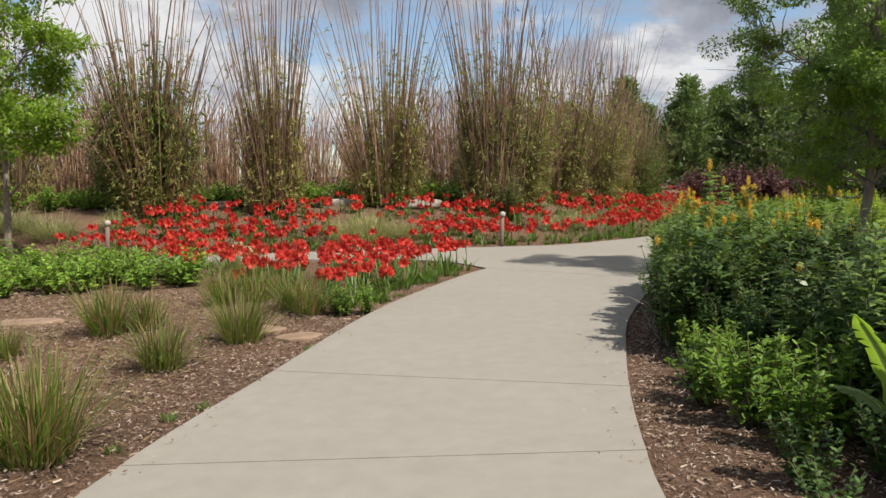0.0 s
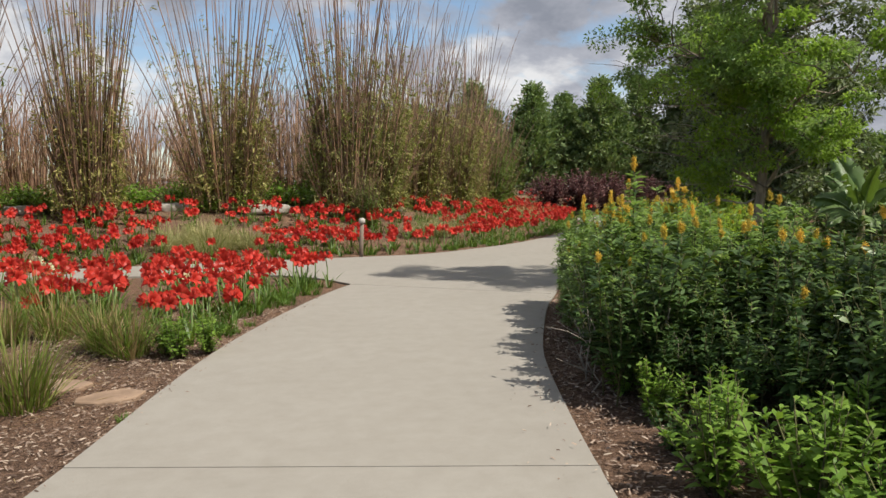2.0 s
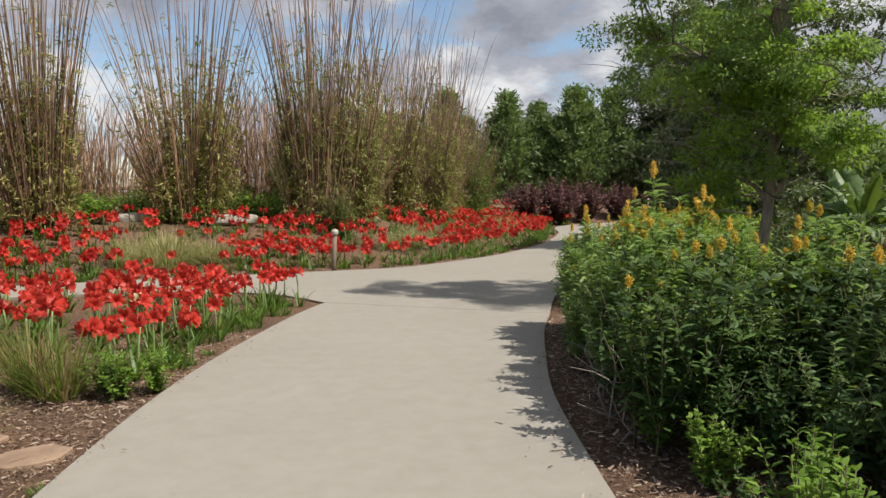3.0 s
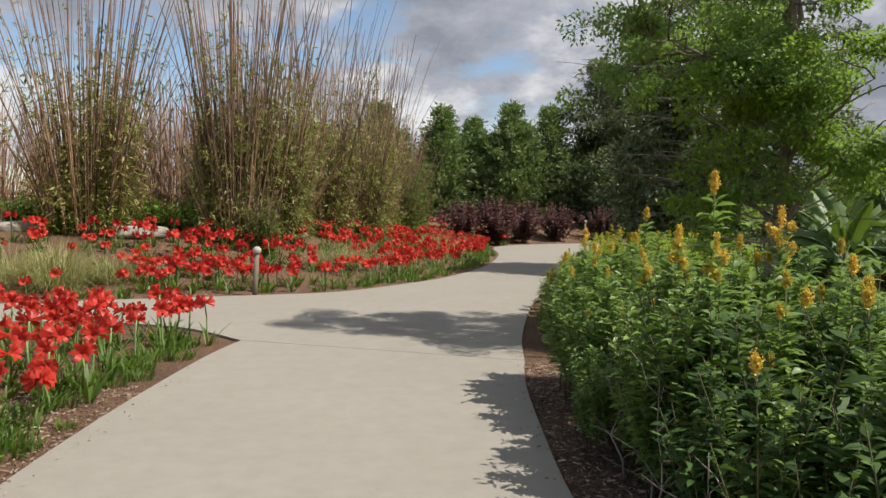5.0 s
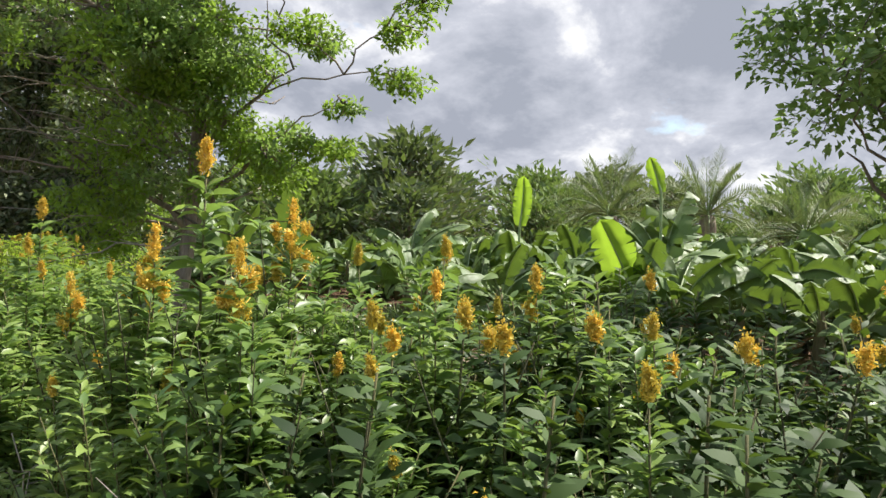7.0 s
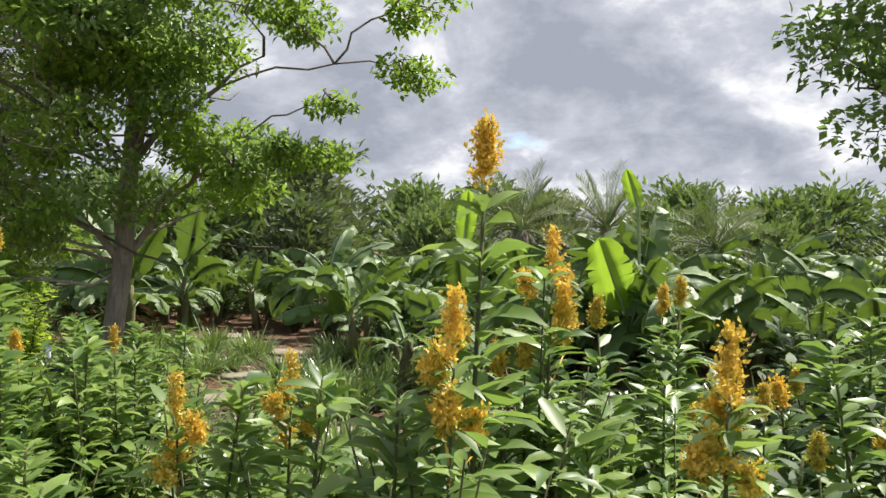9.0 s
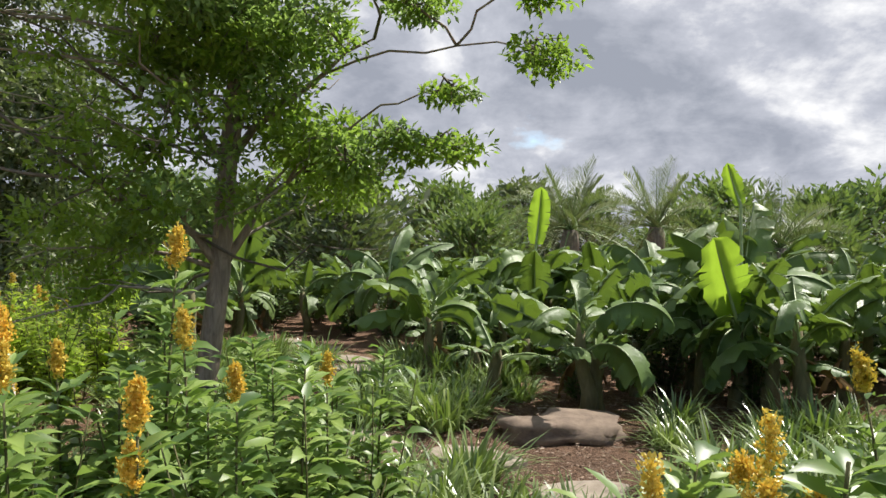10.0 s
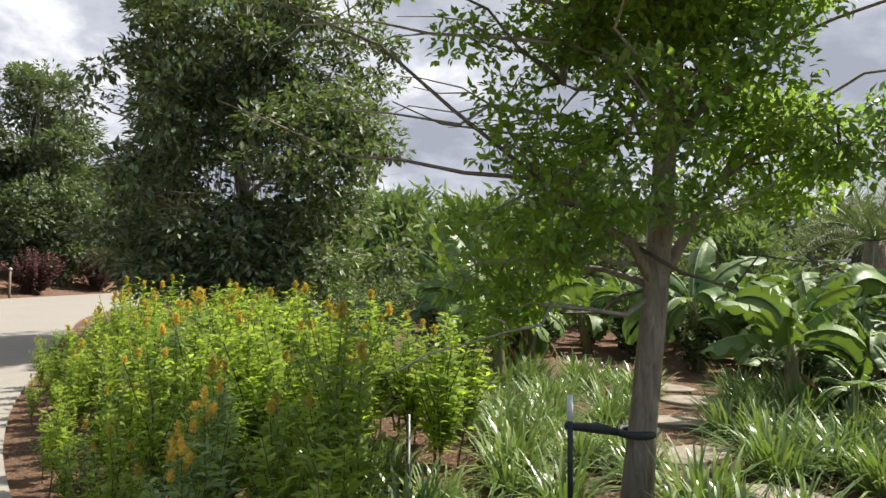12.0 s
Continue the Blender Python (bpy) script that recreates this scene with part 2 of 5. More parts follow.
M_STRAW = leaf_material("straw_blade", (0.20, 0.145, 0.075), (0.36, 0.28, 0.15), 0.6, 0.25, (0.4, 0.3, 0.12))
M_FEATHER = leaf_material("feather_grass_blade", (0.28, 0.29, 0.14), (0.52, 0.50, 0.30), 0.55, 0.3, (0.5, 0.45, 0.2))
M_AMA_LEAF = leaf_material("amaryllis_leaf", (0.055, 0.115, 0.025), (0.13, 0.22, 0.05), 0.4, 0.3)
M_AMA_STEM = plain_material("amaryllis_stalk", (0.12, 0.2, 0.06), (0.22, 0.3, 0.1), 20, 0.5)
M_RED = petal_material("red_petal", (0.34, 0.011, 0.013), (0.68, 0.07, 0.05), (0.8, 0.06, 0.04))
M_CREAM = petal_material("cream_petal", (0.62, 0.58, 0.40), (0.8, 0.76, 0.55), (0.8, 0.75, 0.5))
M_CULM = bark_material("bamboo_culm", (0.10, 0.065, 0.045), (0.5, 0.34, 0.235), 6, (1, 1, 0.12), 0.55, 0.4)
M_DRY_CULM = bark_material("dry_bamboo_culm", (0.25, 0.15, 0.10), (0.52, 0.35, 0.24), 6, (1, 1, 0.12), 0.7)
M_BAMBOO_LEAF = leaf_material("bamboo_leaf", (0.15, 0.155, 0.055), (0.43, 0.385, 0.17), 0.5, 0.3)
M_BAMBOO_GREEN = leaf_material("green_bamboo_leaf", (0.07, 0.11, 0.03), (0.19, 0.24, 0.075), 0.5, 0.3)
M_BARK = bark_material("tree_bark", (0.12, 0.10, 0.078), (0.37, 0.32, 0.26), 22)
M_GREY_TWIG = bark_material("grey_twig", (0.22, 0.2, 0.17), (0.42, 0.39, 0.34), 20)
M_STONE = plain_material("sandstone", (0.11, 0.077, 0.056), (0.23, 0.17, 0.122), 7, 0.9, 0.6, 0.02)
M_PALE_STONE = plain_material("pale_limestone", (0.22, 0.19, 0.155), (0.40, 0.36, 0.30), 6, 0.9, 0.6, 0.02)
M_PAVER = plain_material("buff_stepping_stone", (0.17, 0.135, 0.10), (0.31, 0.26, 0.205), 8, 0.92, 0.7, 0.01)
M_FLAG = plain_material("tan_flagstone", (0.17, 0.11, 0.07), (0.32, 0.215, 0.14), 5, 0.85, 0.5, 0.008)
M_POST = plain_material("weathered_post", (0.12, 0.085, 0.06), (0.24, 0.18, 0.135), 25, 0.8, 0.5, 0.004)
M_CAP = plain_material("grey_post_cap", (0.34, 0.3, 0.26), (0.46, 0.42, 0.37), 15, 0.6, 0.2, 0.002)
M_WHITE = plain_material("white_plastic", (0.7, 0.7, 0.7), (0.8, 0.8, 0.8), 8, 0.4, 0.05, 0.001)
M_BLACK = plain_material("black_rubber", (0.015, 0.015, 0.015), (0.04, 0.04, 0.04), 30, 0.6, 0.3, 0.002)
M_BENCH = plain_material("brown_bench_wood", (0.16, 0.1, 0.07), (0.3, 0.2, 0.14), 12, 0.75, 0.3, 0.003)
M_LAWN = leaf_material("ground_cover_leaf", (0.12, 0.24, 0.03), (0.28, 0.44, 0.075), 0.55, 0.3)

# ---- mesh tools ----
rng = np.random.default_rng(7)


def unit(v):
    return v / np.maximum(np.linalg.norm(v, axis=-1, keepdims=True), 1e-9)


def tri_mesh(name, V, T, mats, index=None, smooth=False):
    """A triangle mesh from arrays, quickly."""
    me = bpy.data.meshes.new(name)
    V, T = np.asarray(V, np.float32), np.asarray(T, np.int32)
    me.vertices.add(len(V))
    me.vertices.foreach_set("co", V.ravel())
    me.loops.add(len(T) * 3)
    me.loops.foreach_set("vertex_index", T.ravel())
    me.polygons.add(len(T))
    me.polygons.foreach_set("loop_start", np.arange(0, len(T) * 3, 3, dtype=np.int32))
    if index is not None:
        me.polygons.foreach_set("material_index", np.asarray(index, np.int32))
    if smooth:
        me.polygons.foreach_set("use_smooth", np.ones(len(T), dtype=bool))
    for m in mats if isinstance(mats, (list, tuple)) else [mats]:
        me.materials.append(m)
    me.update(calc_edges=True)
    me.validate()
    return me


def join(*pieces):
    """(V, T) pieces into one."""
    Vs, Ts, k = [], [], 0
    for V, T in pieces:
        Vs.append(np.asarray(V)), Ts.append(np.asarray(T, int) + k)
        k += len(V)
    return np.concatenate(Vs), np.concatenate(Ts)


def part_mesh(name, V, T, mat, parent=None, label="", smooth=False):
    ob = new(name, tri_mesh(name, V, T, mat, smooth=smooth))
    if parent is not None:
        ob.parent = parent
    return tagged(ob, label) if label else ob


def thing(name, at, label, category, group="", kind="", turn=0.0, scale=1.0):
    ob = new(name)
    ob.empty_display_size = 0.1
    ob.matrix_basis = place(at, turn, scale)
    return tagged(ob, label, category, group, kind)


def place(at, turn=0.0, scale=1.0, lean=0.0, lean_to=0.0):
    m = Matrix.Translation(at) @ Matrix.Rotation(lean_to, 4, "Z") @ Matrix.Rotation(lean, 4, "X") @ Matrix.Rotation(turn - lean_to, 4, "Z")
    return m @ Matrix.Diagonal((scale, scale, scale, 1))


def diamonds(P, D, U, L, W, fold=0.25, mid=0.45):
    """Small folded leaves of two triangles each."""
    P, D, U = np.asarray(P), unit(np.asarray(D)), np.asarray(U)
    n = len(P)
    L, W = np.broadcast_to(L, n)[:, None], np.broadcast_to(W, n)[:, None]
    S = unit(np.cross(D, U))
    N = np.cross(S, D)
    c = P + D * L * mid
    V = np.stack([P, c + S * W / 2 + N * W * fold, P + D * L, c - S * W / 2 + N * W * fold], 1).reshape(-1, 3)
    T = (np.arange(n)[:, None, None] * 4 + np.array([[0, 1, 2], [0, 2, 3]])).reshape(-1, 3)
    return V, T


def lances(P, D, U, L, W, droop=0.4, fine=True):
    """Longer leaves that bend down towards the tip, with a folded midrib: eight triangles each, or four."""
    P, D, U = np.asarray(P), unit(np.asarray(D)), np.asarray(U)
    n = len(P)
    L, W = np.broadcast_to(L, n)[:, None], np.broadcast_to(W, n)[:, None]
    dr = np.broadcast_to(droop, n)[:, None]
    S = unit(np.cross(D, U))
    N = np.cross(S, D)
    z = np.array([0, 0, 1.0])
    c1 = P + D * L * 0.36 - z * dr * L * 0.03
    c2 = P + D * L * 0.7 - z * dr * L * 0.22
    c3 = P + D * L * 0.96 - z * dr * L * 0.5
    if not fine:
        V = np.stack([P, c1 + S * W * 0.5 + N * W * 0.12, c1 - S * W * 0.5 + N * W * 0.12, c2 + S * W * 0.36, c2 - S * W * 0.36, c3], 1).reshape(-1, 3)
        return V, (np.arange(n)[:, None, None] * 6 + np.array([[0, 1, 2], [1, 3, 4], [1, 4, 2], [3, 5, 4]])).reshape(-1, 3)
    V = np.stack([P, c1 + S * W * 0.5 + N * W * 0.16, c1, c1 - S * W * 0.5 + N * W * 0.16,
                  c2 + S * W * 0.36 + N * W * 0.1, c2, c2 - S * W * 0.36 + N * W * 0.1, c3], 1).reshape(-1, 3)
    T = (np.arange(n)[:, None, None] * 8 + np.array([[0, 1, 2], [0, 2, 3], [1, 4, 5], [1, 5, 2], [2, 5, 6], [2, 6, 3], [4, 7, 5], [5, 7, 6]])).reshape(-1, 3)
    return V, T


def blades(P, D, L, W, bend=0.5, segs=4, twist=0.0):
    """Strap or grass blades that arch over by their own weight."""
    P, D = np.asarray(P), unit(np.asarray(D))
    n = len(P)
    L, W, bend = (np.broadcast_to(a, n)[:, None] for a in (L, W, bend))
    z = np.array([0, 0, 1.0])
    H = D * np.array([1, 1, 0])
    H = unit(H + 1e-6)
    S = unit(np.cross(H, z))
    rows = []
    for k in range(segs + 1):
        u = k / segs
        c = P + D * L * u + (H * 0.35 - z) * (bend * L * u * u * 0.6)
        w = W * 0.5 * (1 - u) ** 0.6 if k else W * 0.4
        rows += [c + S * w, c - S * w] if k < segs else [c]
    V = np.stack(rows, 1).reshape(-1, 3)
    m = 2 * segs + 1
    T = []
    for k in range(segs - 1):
        T += [[2 * k, 2 * k + 1, 2 * k + 3], [2 * k, 2 * k + 3, 2 * k + 2]]
    T.append([2 * segs - 2, 2 * segs - 1, 2 * segs])
    return V, (np.arange(n)[:, None, None] * m + np.array(T)).reshape(-1, 3)


def tube(points, radii, sides=6, cap=True):
    """A tapered tube along a line."""
    pts = np.asarray(points, float)
    radii = np.broadcast_to(radii, len(pts))
    d = np.gradient(pts, axis=0)
    d = unit(d)
    ref = np.array([1.0, 0, 0]) if abs(d[0][0]) < 0.8 else np.array([0, 1.0, 0])
    V, T = [], []
    for p, t, r in zip(pts, d, radii):
        a = unit(np.cross(t, ref))
        b = np.cross(t, a)
        ang = np.arange(sides) * 2 * np.pi / sides
        V.append(p + r * (np.cos(ang)[:, None] * a + np.sin(ang)[:, None] * b))
    V = np.concatenate(V)
    for k in range(len(pts) - 1):
        for s in range(sides):
            a, b = k * sides + s, k * sides + (s + 1) % sides
            T += [[a, b, b + sides], [a, b + sides, a + sides]]
    if cap:
        e = (len(pts) - 1) * sides
        for s in range(1, sides - 1):
            T.append([e, e + s, e + s + 1])
            T.append([0, s + 1, s])
    return V, np.array(T)


def box(size, at=(0, 0, 0), bevel=0.0, jitter=0.0):
    """A bevelled block as (V, T), its base at at."""
    bm = bmesh.new()
    bmesh.ops.create_cube(bm, size=1.0)
    bmesh.ops.scale(bm, vec=size, verts=bm.verts)
    if bevel:
        bmesh.ops.bevel(bm, geom=bm.edges[:], offset=bevel, segments=2, profile=0.6, affect="EDGES")
    bmesh.ops.triangulate(bm, faces=bm.faces)
    bm.verts.index_update()
    V = np.array([v.co for v in bm.verts]) + np.array(at) + np.array([0, 0, size[2] / 2])
    T = np.array([[v.index for v in f.verts] for f in bm.faces])
    bm.free()
    if jitter:
        V = V + rng.normal(0, jitter, V.shape)
    return V, T


def boulder(size, seed, rough=0.18, level=3):
    """A worn block of stone, flat underneath."""
    bm = bmesh.new()
    bmesh.ops.create_icosphere(bm, subdivisions=level, radius=0.5)
    for v in bm.verts:
        c = v.co.copy()
        k = max(abs(c.x), abs(c.y), abs(c.z))
        c = c.lerp(c * (0.5 / k), 0.55)
        n = noise.fractal(c * 2.3 + Vector((seed, 0, 0)), 1.0, 2.0, 4)
        v.co = c * (1 + rough * n)
    bmesh.ops.triangulate(bm, faces=bm.faces)
    bm.verts.index_update()
    V = np.array([v.co for v in bm.verts]) * np.array(size)
    T = np.array([[v.index for v in f.verts] for f in bm.faces])
    bm.free()
    V[:, 2] = np.maximum(V[:, 2], -0.3 * size[2])
    V[:, 2] += 0.3 * size[2]
    return V, T


# ---- the lie of the land ----
LEFT = [(-1.9, -9.0), (-1.95, 0.0), (-1.92, 2.5), (-1.88, 3.58), (-1.76, 4.57), (-1.46, 6.08), (-1.14, 7.85), (-0.86, 9.1), (-0.48, 10.35), (0.02, 11.75), (0.42, 12.75), (0.78, 13.5)]
RIGHT = [(1.25, -9.0), (1.0, 0.0), (1.0, 2.2), (1.05, 3.46), (1.14, 4.17), (1.34, 5.3), (1.64, 6.64), (2.0, 8.03), (2.48, 9.35), (2.97, 10.57), (3.46, 11.6), (4.05, 12.85), (5.0, 14.6), (6.1, 16.5), (7.6, 18.6), (9.8, 21.2), (12.7, 24.8), (17.2, 29.6), (24.0, 33.4), (40.0, 36.5)]
BACK = [(40.0, 43.5), (24.0, 41.0), (17.5, 39.0), (14.0, 36.0), (11.6, 30.2), (8.7, 24.7), (6.2, 21.2), (4.3, 19.4), (2.9, 18.4), (1.4, 18.15), (-2.0, 17.8), (-7.2, 17.0), (-14.0, 15.9), (-24.0, 13.5)]
FRONT = [(-24.0, 11.9), (-14.0, 14.3), (-7.0, 15.35), (-3.0, 15.75), (-1.2, 15.5), (0.1, 14.7)]


def smooth_line(pts, n=5):
    """The points joined by a soft curve."""
    p = [Vector((*q, 0)) for q in pts]
    out = []
    for i in range(len(p) - 1):
        a, b, c, d = p[max(i - 1, 0)], p[i], p[i + 1], p[min(i + 2, len(p) - 1)]
        for k in range(n):
            t = k / n
            q = 0.5 * ((2 * b) + (c - a) * t + (2 * a - 5 * b + 4 * c - d) * t * t + (3 * b - a - 3 * c + d) * t ** 3)
            out.append((q.x, q.y))
    return out + [pts[-1]]


BACK_LINE = np.array(BACK)


def beyond_back(x, y):
    """Distance past the far edge of the path, onto the bank."""
    x, y = np.asarray(x, float), np.asarray(y, float)
    best, side = np.full(x.shape, 1e9), np.ones(x.shape)
    for a, b in zip(BACK_LINE[:-1], BACK_LINE[1:]):
        d = b - a
        u = np.clip(((x - a[0]) * d[0] + (y - a[1]) * d[1]) / (d @ d), 0, 1)
        r = np.hypot(x - a[0] - u * d[0], y - a[1] - u * d[1])
        s = np.where(d[0] * (y - a[1]) - d[1] * (x - a[0]) < 0, 1.0, -1.0)
        side = np.where(r < best, s, side)
        best = np.minimum(best, r)
    return best * side


def land(x, y):
    u = np.clip((beyond_back(x, y) - 1.0) / 5.0, 0, 1)
    return 1.0 * u * u * (3 - 2 * u) - 0.025


def land_at(x, y):
    return float(land(np.array([x]), np.array([y]))[0])


def edge_x(y):
    """The right-hand edge of the path at y."""
    return float(np.interp(y, [q[1] for q in RIGHT], [q[0] for q in RIGHT]))


def left_x(y):
    return float(np.interp(y, [q[1] for q in LEFT], [q[0] for q in LEFT]))


def inside(pts, x, y):
    hit = False
    for (ax, ay), (bx, by) in zip(pts, pts[1:] + pts[:1]):
        if (ay > y) != (by > y) and x < (bx - ax) * (y - ay) / (by - ay) + ax:
            hit = not hit
    return hit


def build_ground():
    xs = np.concatenate([[-900, -500, -250, -120, -70], np.arange(-45, 50.1, 0.6), [70, 120, 250, 500, 900]])
    ys = np.concatenate([[-900, -500, -250, -120, -60, -30], np.arange(-14, 60.1, 0.6), [80, 130, 250, 500, 900]])
    X, Y = np.meshgrid(xs, ys)
    Z = land(X, Y)
    Z = Z + 0.012 * np.sin(X * 2.1 + np.sin(Y * 1.3)) * np.cos(Y * 1.7) - 0.008
    V = np.stack([X, Y, Z], -1).reshape(-1, 3)
    nx, ny = len(xs), len(ys)
    i = (np.arange(ny - 1)[:, None] * nx + np.arange(nx - 1)).ravel()
    T = np.concatenate([np.stack([i, i + 1, i + nx + 1], 1), np.stack([i, i + nx + 1, i + nx], 1)])
    g = new("ground", tri_mesh("ground", V, T, M_GROUND, smooth=True))
    return tagged(g, "brown mulched soil of the garden beds", "ground", kind="structure")


ground = build_ground()


def slab(poly, parent):
    """One cast slab of the path, its upper edges eased."""
    bm = bmesh.new()
    f = bm.faces.new([bm.verts.new((x, y, 0.0)) for x, y in poly])
    if f.normal.z < 0 or f.calc_area() and sum((a[0] * b[1] - b[0] * a[1]) for a, b in zip(poly, poly[1:] + poly[:1])) < 0:
        bmesh.ops.reverse_faces(bm, faces=[f])
    ret = bmesh.ops.inset_region(bm, faces=[f], thickness=0.012, depth=0.0)
    for v in {v for g in ret["faces"] for v in g.verts} - set(f.verts):
        v.co.z = -0.009
    rim = [e for e in bm.edges if e.is_boundary]
    ex = bmesh.ops.extrude_edge_only(bm, edges=rim)
    for v in ex["geom"]:
        if isinstance(v, bmesh.types.BMVert):
            v.co.z = -0.14
    bmesh.ops.triangulate(bm, faces=bm.faces[:])
    bmesh.ops.recalc_face_normals(bm, faces=bm.faces[:])
    me = bpy.data.meshes.new("slab")
    bm.to_mesh(me)
    bm.free()
    me.materials.append(M_CONCRETE)
    ob = new("slab", me)
    ob.parent = parent
    return ob


def build_path():
    root = thing("path", (0, 0, 0), "pale beige concrete garden path cast in slabs", "path", kind="structure")
    L, R = smooth_line(LEFT), smooth_line(RIGHT)
    far = smooth_line(BACK + FRONT[:1], 4)[:-1] + smooth_line(FRONT + [(0.78, 13.5)], 5)[:-1]
    cuts_l, cuts_r = [-3.4, 0.9, 4.02, 6.12, 13.5], [-3.4, 0.9, 4.12, 5.45, 11.55]
    lo_l, lo_r, gap = -9.0, -9.0, 0.012
    for cl, cr in zip(cuts_l, cuts_r):
        l = [(left_x(lo_l), lo_l)] + [q for q in L if lo_l + 0.1 < q[1] < cl - 0.1] + [(left_x(cl), cl - gap)]
        r = [(edge_x(lo_r), lo_r)] + [q for q in R if lo_r + 0.1 < q[1] < cr - 0.1] + [(edge_x(cr), cr - gap)]
        slab(r + l[::-1], root)
        lo_l, lo_r = cl, cr
    r = [(edge_x(11.55) + 0.004, 11.55)] + [q for q in R if q[1] > 11.65]
    slab(r + far + [(0.78, 13.5 + 0.004)], root)
    return root


path = build_path()


# ---- plants: makers ----
def curve_pts(a, b, sag=0.0, n=5, wob=0.0, r=rng):
    a, b = np.asarray(a, float), np.asarray(b, float)
    u = np.linspace(0, 1, n)[:, None]
    p = a + (b - a) * u
    p[:, 2] += (sag * np.sin(np.pi * u))[:, 0]
    if wob:
        p[1:-1] += r.normal(0, wob, (n - 2, 3))
    return p


def stalk_leaves(r, base, top, n, length, width, z0=0.15, spread=0.35, fine=True):
    """Leaves set all round a stalk from base to top."""
    u = np.sort(r.uniform(z0, 1.0, n))
    P = base + (top - base) * u[:, None]
    a = np.arange(n) * 2.4 + r.uniform(0, 0.8, n)
    up = 0.25 + spread * u
    D = np.stack([np.cos(a), np.sin(a), up + r.normal(0, 0.15, n)], 1)
    U = np.tile([0, 0, 1.0], (n, 1)) + r.normal(0, 0.25, (n, 3))
    L = length * r.uniform(0.7, 1.15, n) * (1.0 - 0.36 * np.clip((u - 0.6) / 0.4, 0, 1))
    return lances(P, D, U, L, width * r.uniform(0.8, 1.15, n) * L / length, r.uniform(0.1, 0.9, n), fine)


def panicle(r, at, h, w, n=230):
    """A branched plume: upward sprays of unequal length, each crowded with tiny florets towards its end."""
    pieces = []
    k = max(6, int(h * 75))
    for i in range(k):
        u = (i + r.uniform(0, 1)) / k
        a = i * 2.4 + r.uniform(-0.7, 0.7)
        reach = w * (1.15 - 0.95 * u) * r.uniform(0.35, 1.15) + 0.004
        c = at + np.array([0, 0, h * 0.85 * u])
        e = c + np.array([np.cos(a) * reach, np.sin(a) * reach, reach * r.uniform(0.6, 1.3) + 0.012])
        m = max(8, int(n / k * r.uniform(0.6, 1.3)))
        along = r.uniform(0.15, 1.0, m)[:, None] ** 0.7
        P = c + (e - c) * along + r.normal(0, 0.0062, (m, 3)) * (0.6 + 0.7 * along)
        D = r.normal(0, 1, (m, 3)) + np.array([0, 0, 0.9])
        pieces.append(diamonds(P, D, r.normal(0, 1, (m, 3)), r.uniform(0.007, 0.0135, m), r.uniform(0.005, 0.010, m)))
    return join(*pieces)


def make_goldenrod(seed, h, leaf, flower=0.3, n=290, length=0.165, width=0.052, shoots=10, label="", name="goldenrod", group="", fine=True, gold=M_GOLD):
    """A leafy upright perennial with a golden plume on top."""
    r = np.random.default_rng(seed)
    root = thing(name, (0, 0, -50), label, "perennial", group)
    top = np.array([r.normal(0, 0.05), r.normal(0, 0.05), h])
    tubes, leaves, plumes = [tube(curve_pts((0, 0, 0), top, 0, 5, 0.012, r), np.linspace(0.008, 0.003, 5), 5)], [], []
    leaves.append(stalk_leaves(r, np.zeros(3), top, int(n * 0.5), length, width, 0.22, fine=fine))
    tops = [top]
    for k in range(shoots):
        a = r.uniform(0, 2 * np.pi)
        b = top * r.uniform(0.1, 0.5)
        e = b + np.array([np.cos(a) * 0.22, np.sin(a) * 0.2, r.uniform(0.3, 0.6) * h])
        tubes.append(tube(curve_pts(b, e, 0, 4, 0.01, r), np.linspace(0.005, 0.002, 4), 4))
        leaves.append(stalk_leaves(r, b, e, int(n * 0.5 / shoots) + 6, length * 0.9, width * 0.9, 0.2, fine=fine))
        tops.append(e)
    tagged(part_mesh("stem", *join(*tubes), M_STEM, root), kind="stuff")
    tagged(part_mesh("foliage", *join(*leaves), leaf, root), kind="stuff")
    if flower:
        spike = flower > 0.16
        part_mesh("flower_plume", *panicle(r, top, flower * 0.8, flower * (0.1 if spike else 0.12), int((2300 if spike else 4800) * flower) + 60), gold, root, "golden yellow flower plume")
        for i in range(5 if spike else 2 if flower > 0.145 else 0):
            a = i * 2.1 + r.uniform(-0.4, 0.4)
            q = top * (1 - r.uniform(0.05, 0.2 if spike else 0.13))
            e = q + np.array([np.cos(a), np.sin(a), 1.1]) * r.uniform(0.035, 0.075)
            part_mesh("flower_plume", *join(panicle(r, e, flower * r.uniform(0.3, 0.5), 0.034, int(2600 * flower)), tube([q, e], 0.002, 4)), gold, root, "golden yellow flower plume")
    return root


def make_shrub(seed, h, w, leaf, name, label, category="shrub", n=420, length=0.07, width=0.03, stems=9, group="", twig=M_STEM):
    """A low rounded leafy bush: many stems from one base, leaves along them."""
    r = np.random.default_rng(seed)
    root = thing(name, (0, 0, -50), label, category, group)
    tubes, leaves = [], []
    for k in range(stems):
        a, q = r.uniform(0, 2 * np.pi), r.uniform(0.15, 1.0)
        e = np.array([np.cos(a) * w * 0.5 * q, np.sin(a) * w * 0.5 * q, h * (1 - 0.35 * q * q) * r.uniform(0.85, 1.1)])
        b = e * np.array([0.15, 0.15, 0])
        tubes.append(tube(curve_pts(b, e, 0, 4, 0.012, r), np.linspace(0.007, 0.002, 4), 4))
        leaves.append(stalk_leaves(r, b, e, n // stems, length, width, 0.1, 0.6, False))
    tagged(part_mesh("stem", *join(*tubes), twig, root), kind="stuff")
    tagged(part_mesh("foliage", *join(*leaves), leaf, root), kind="stuff")
    return root


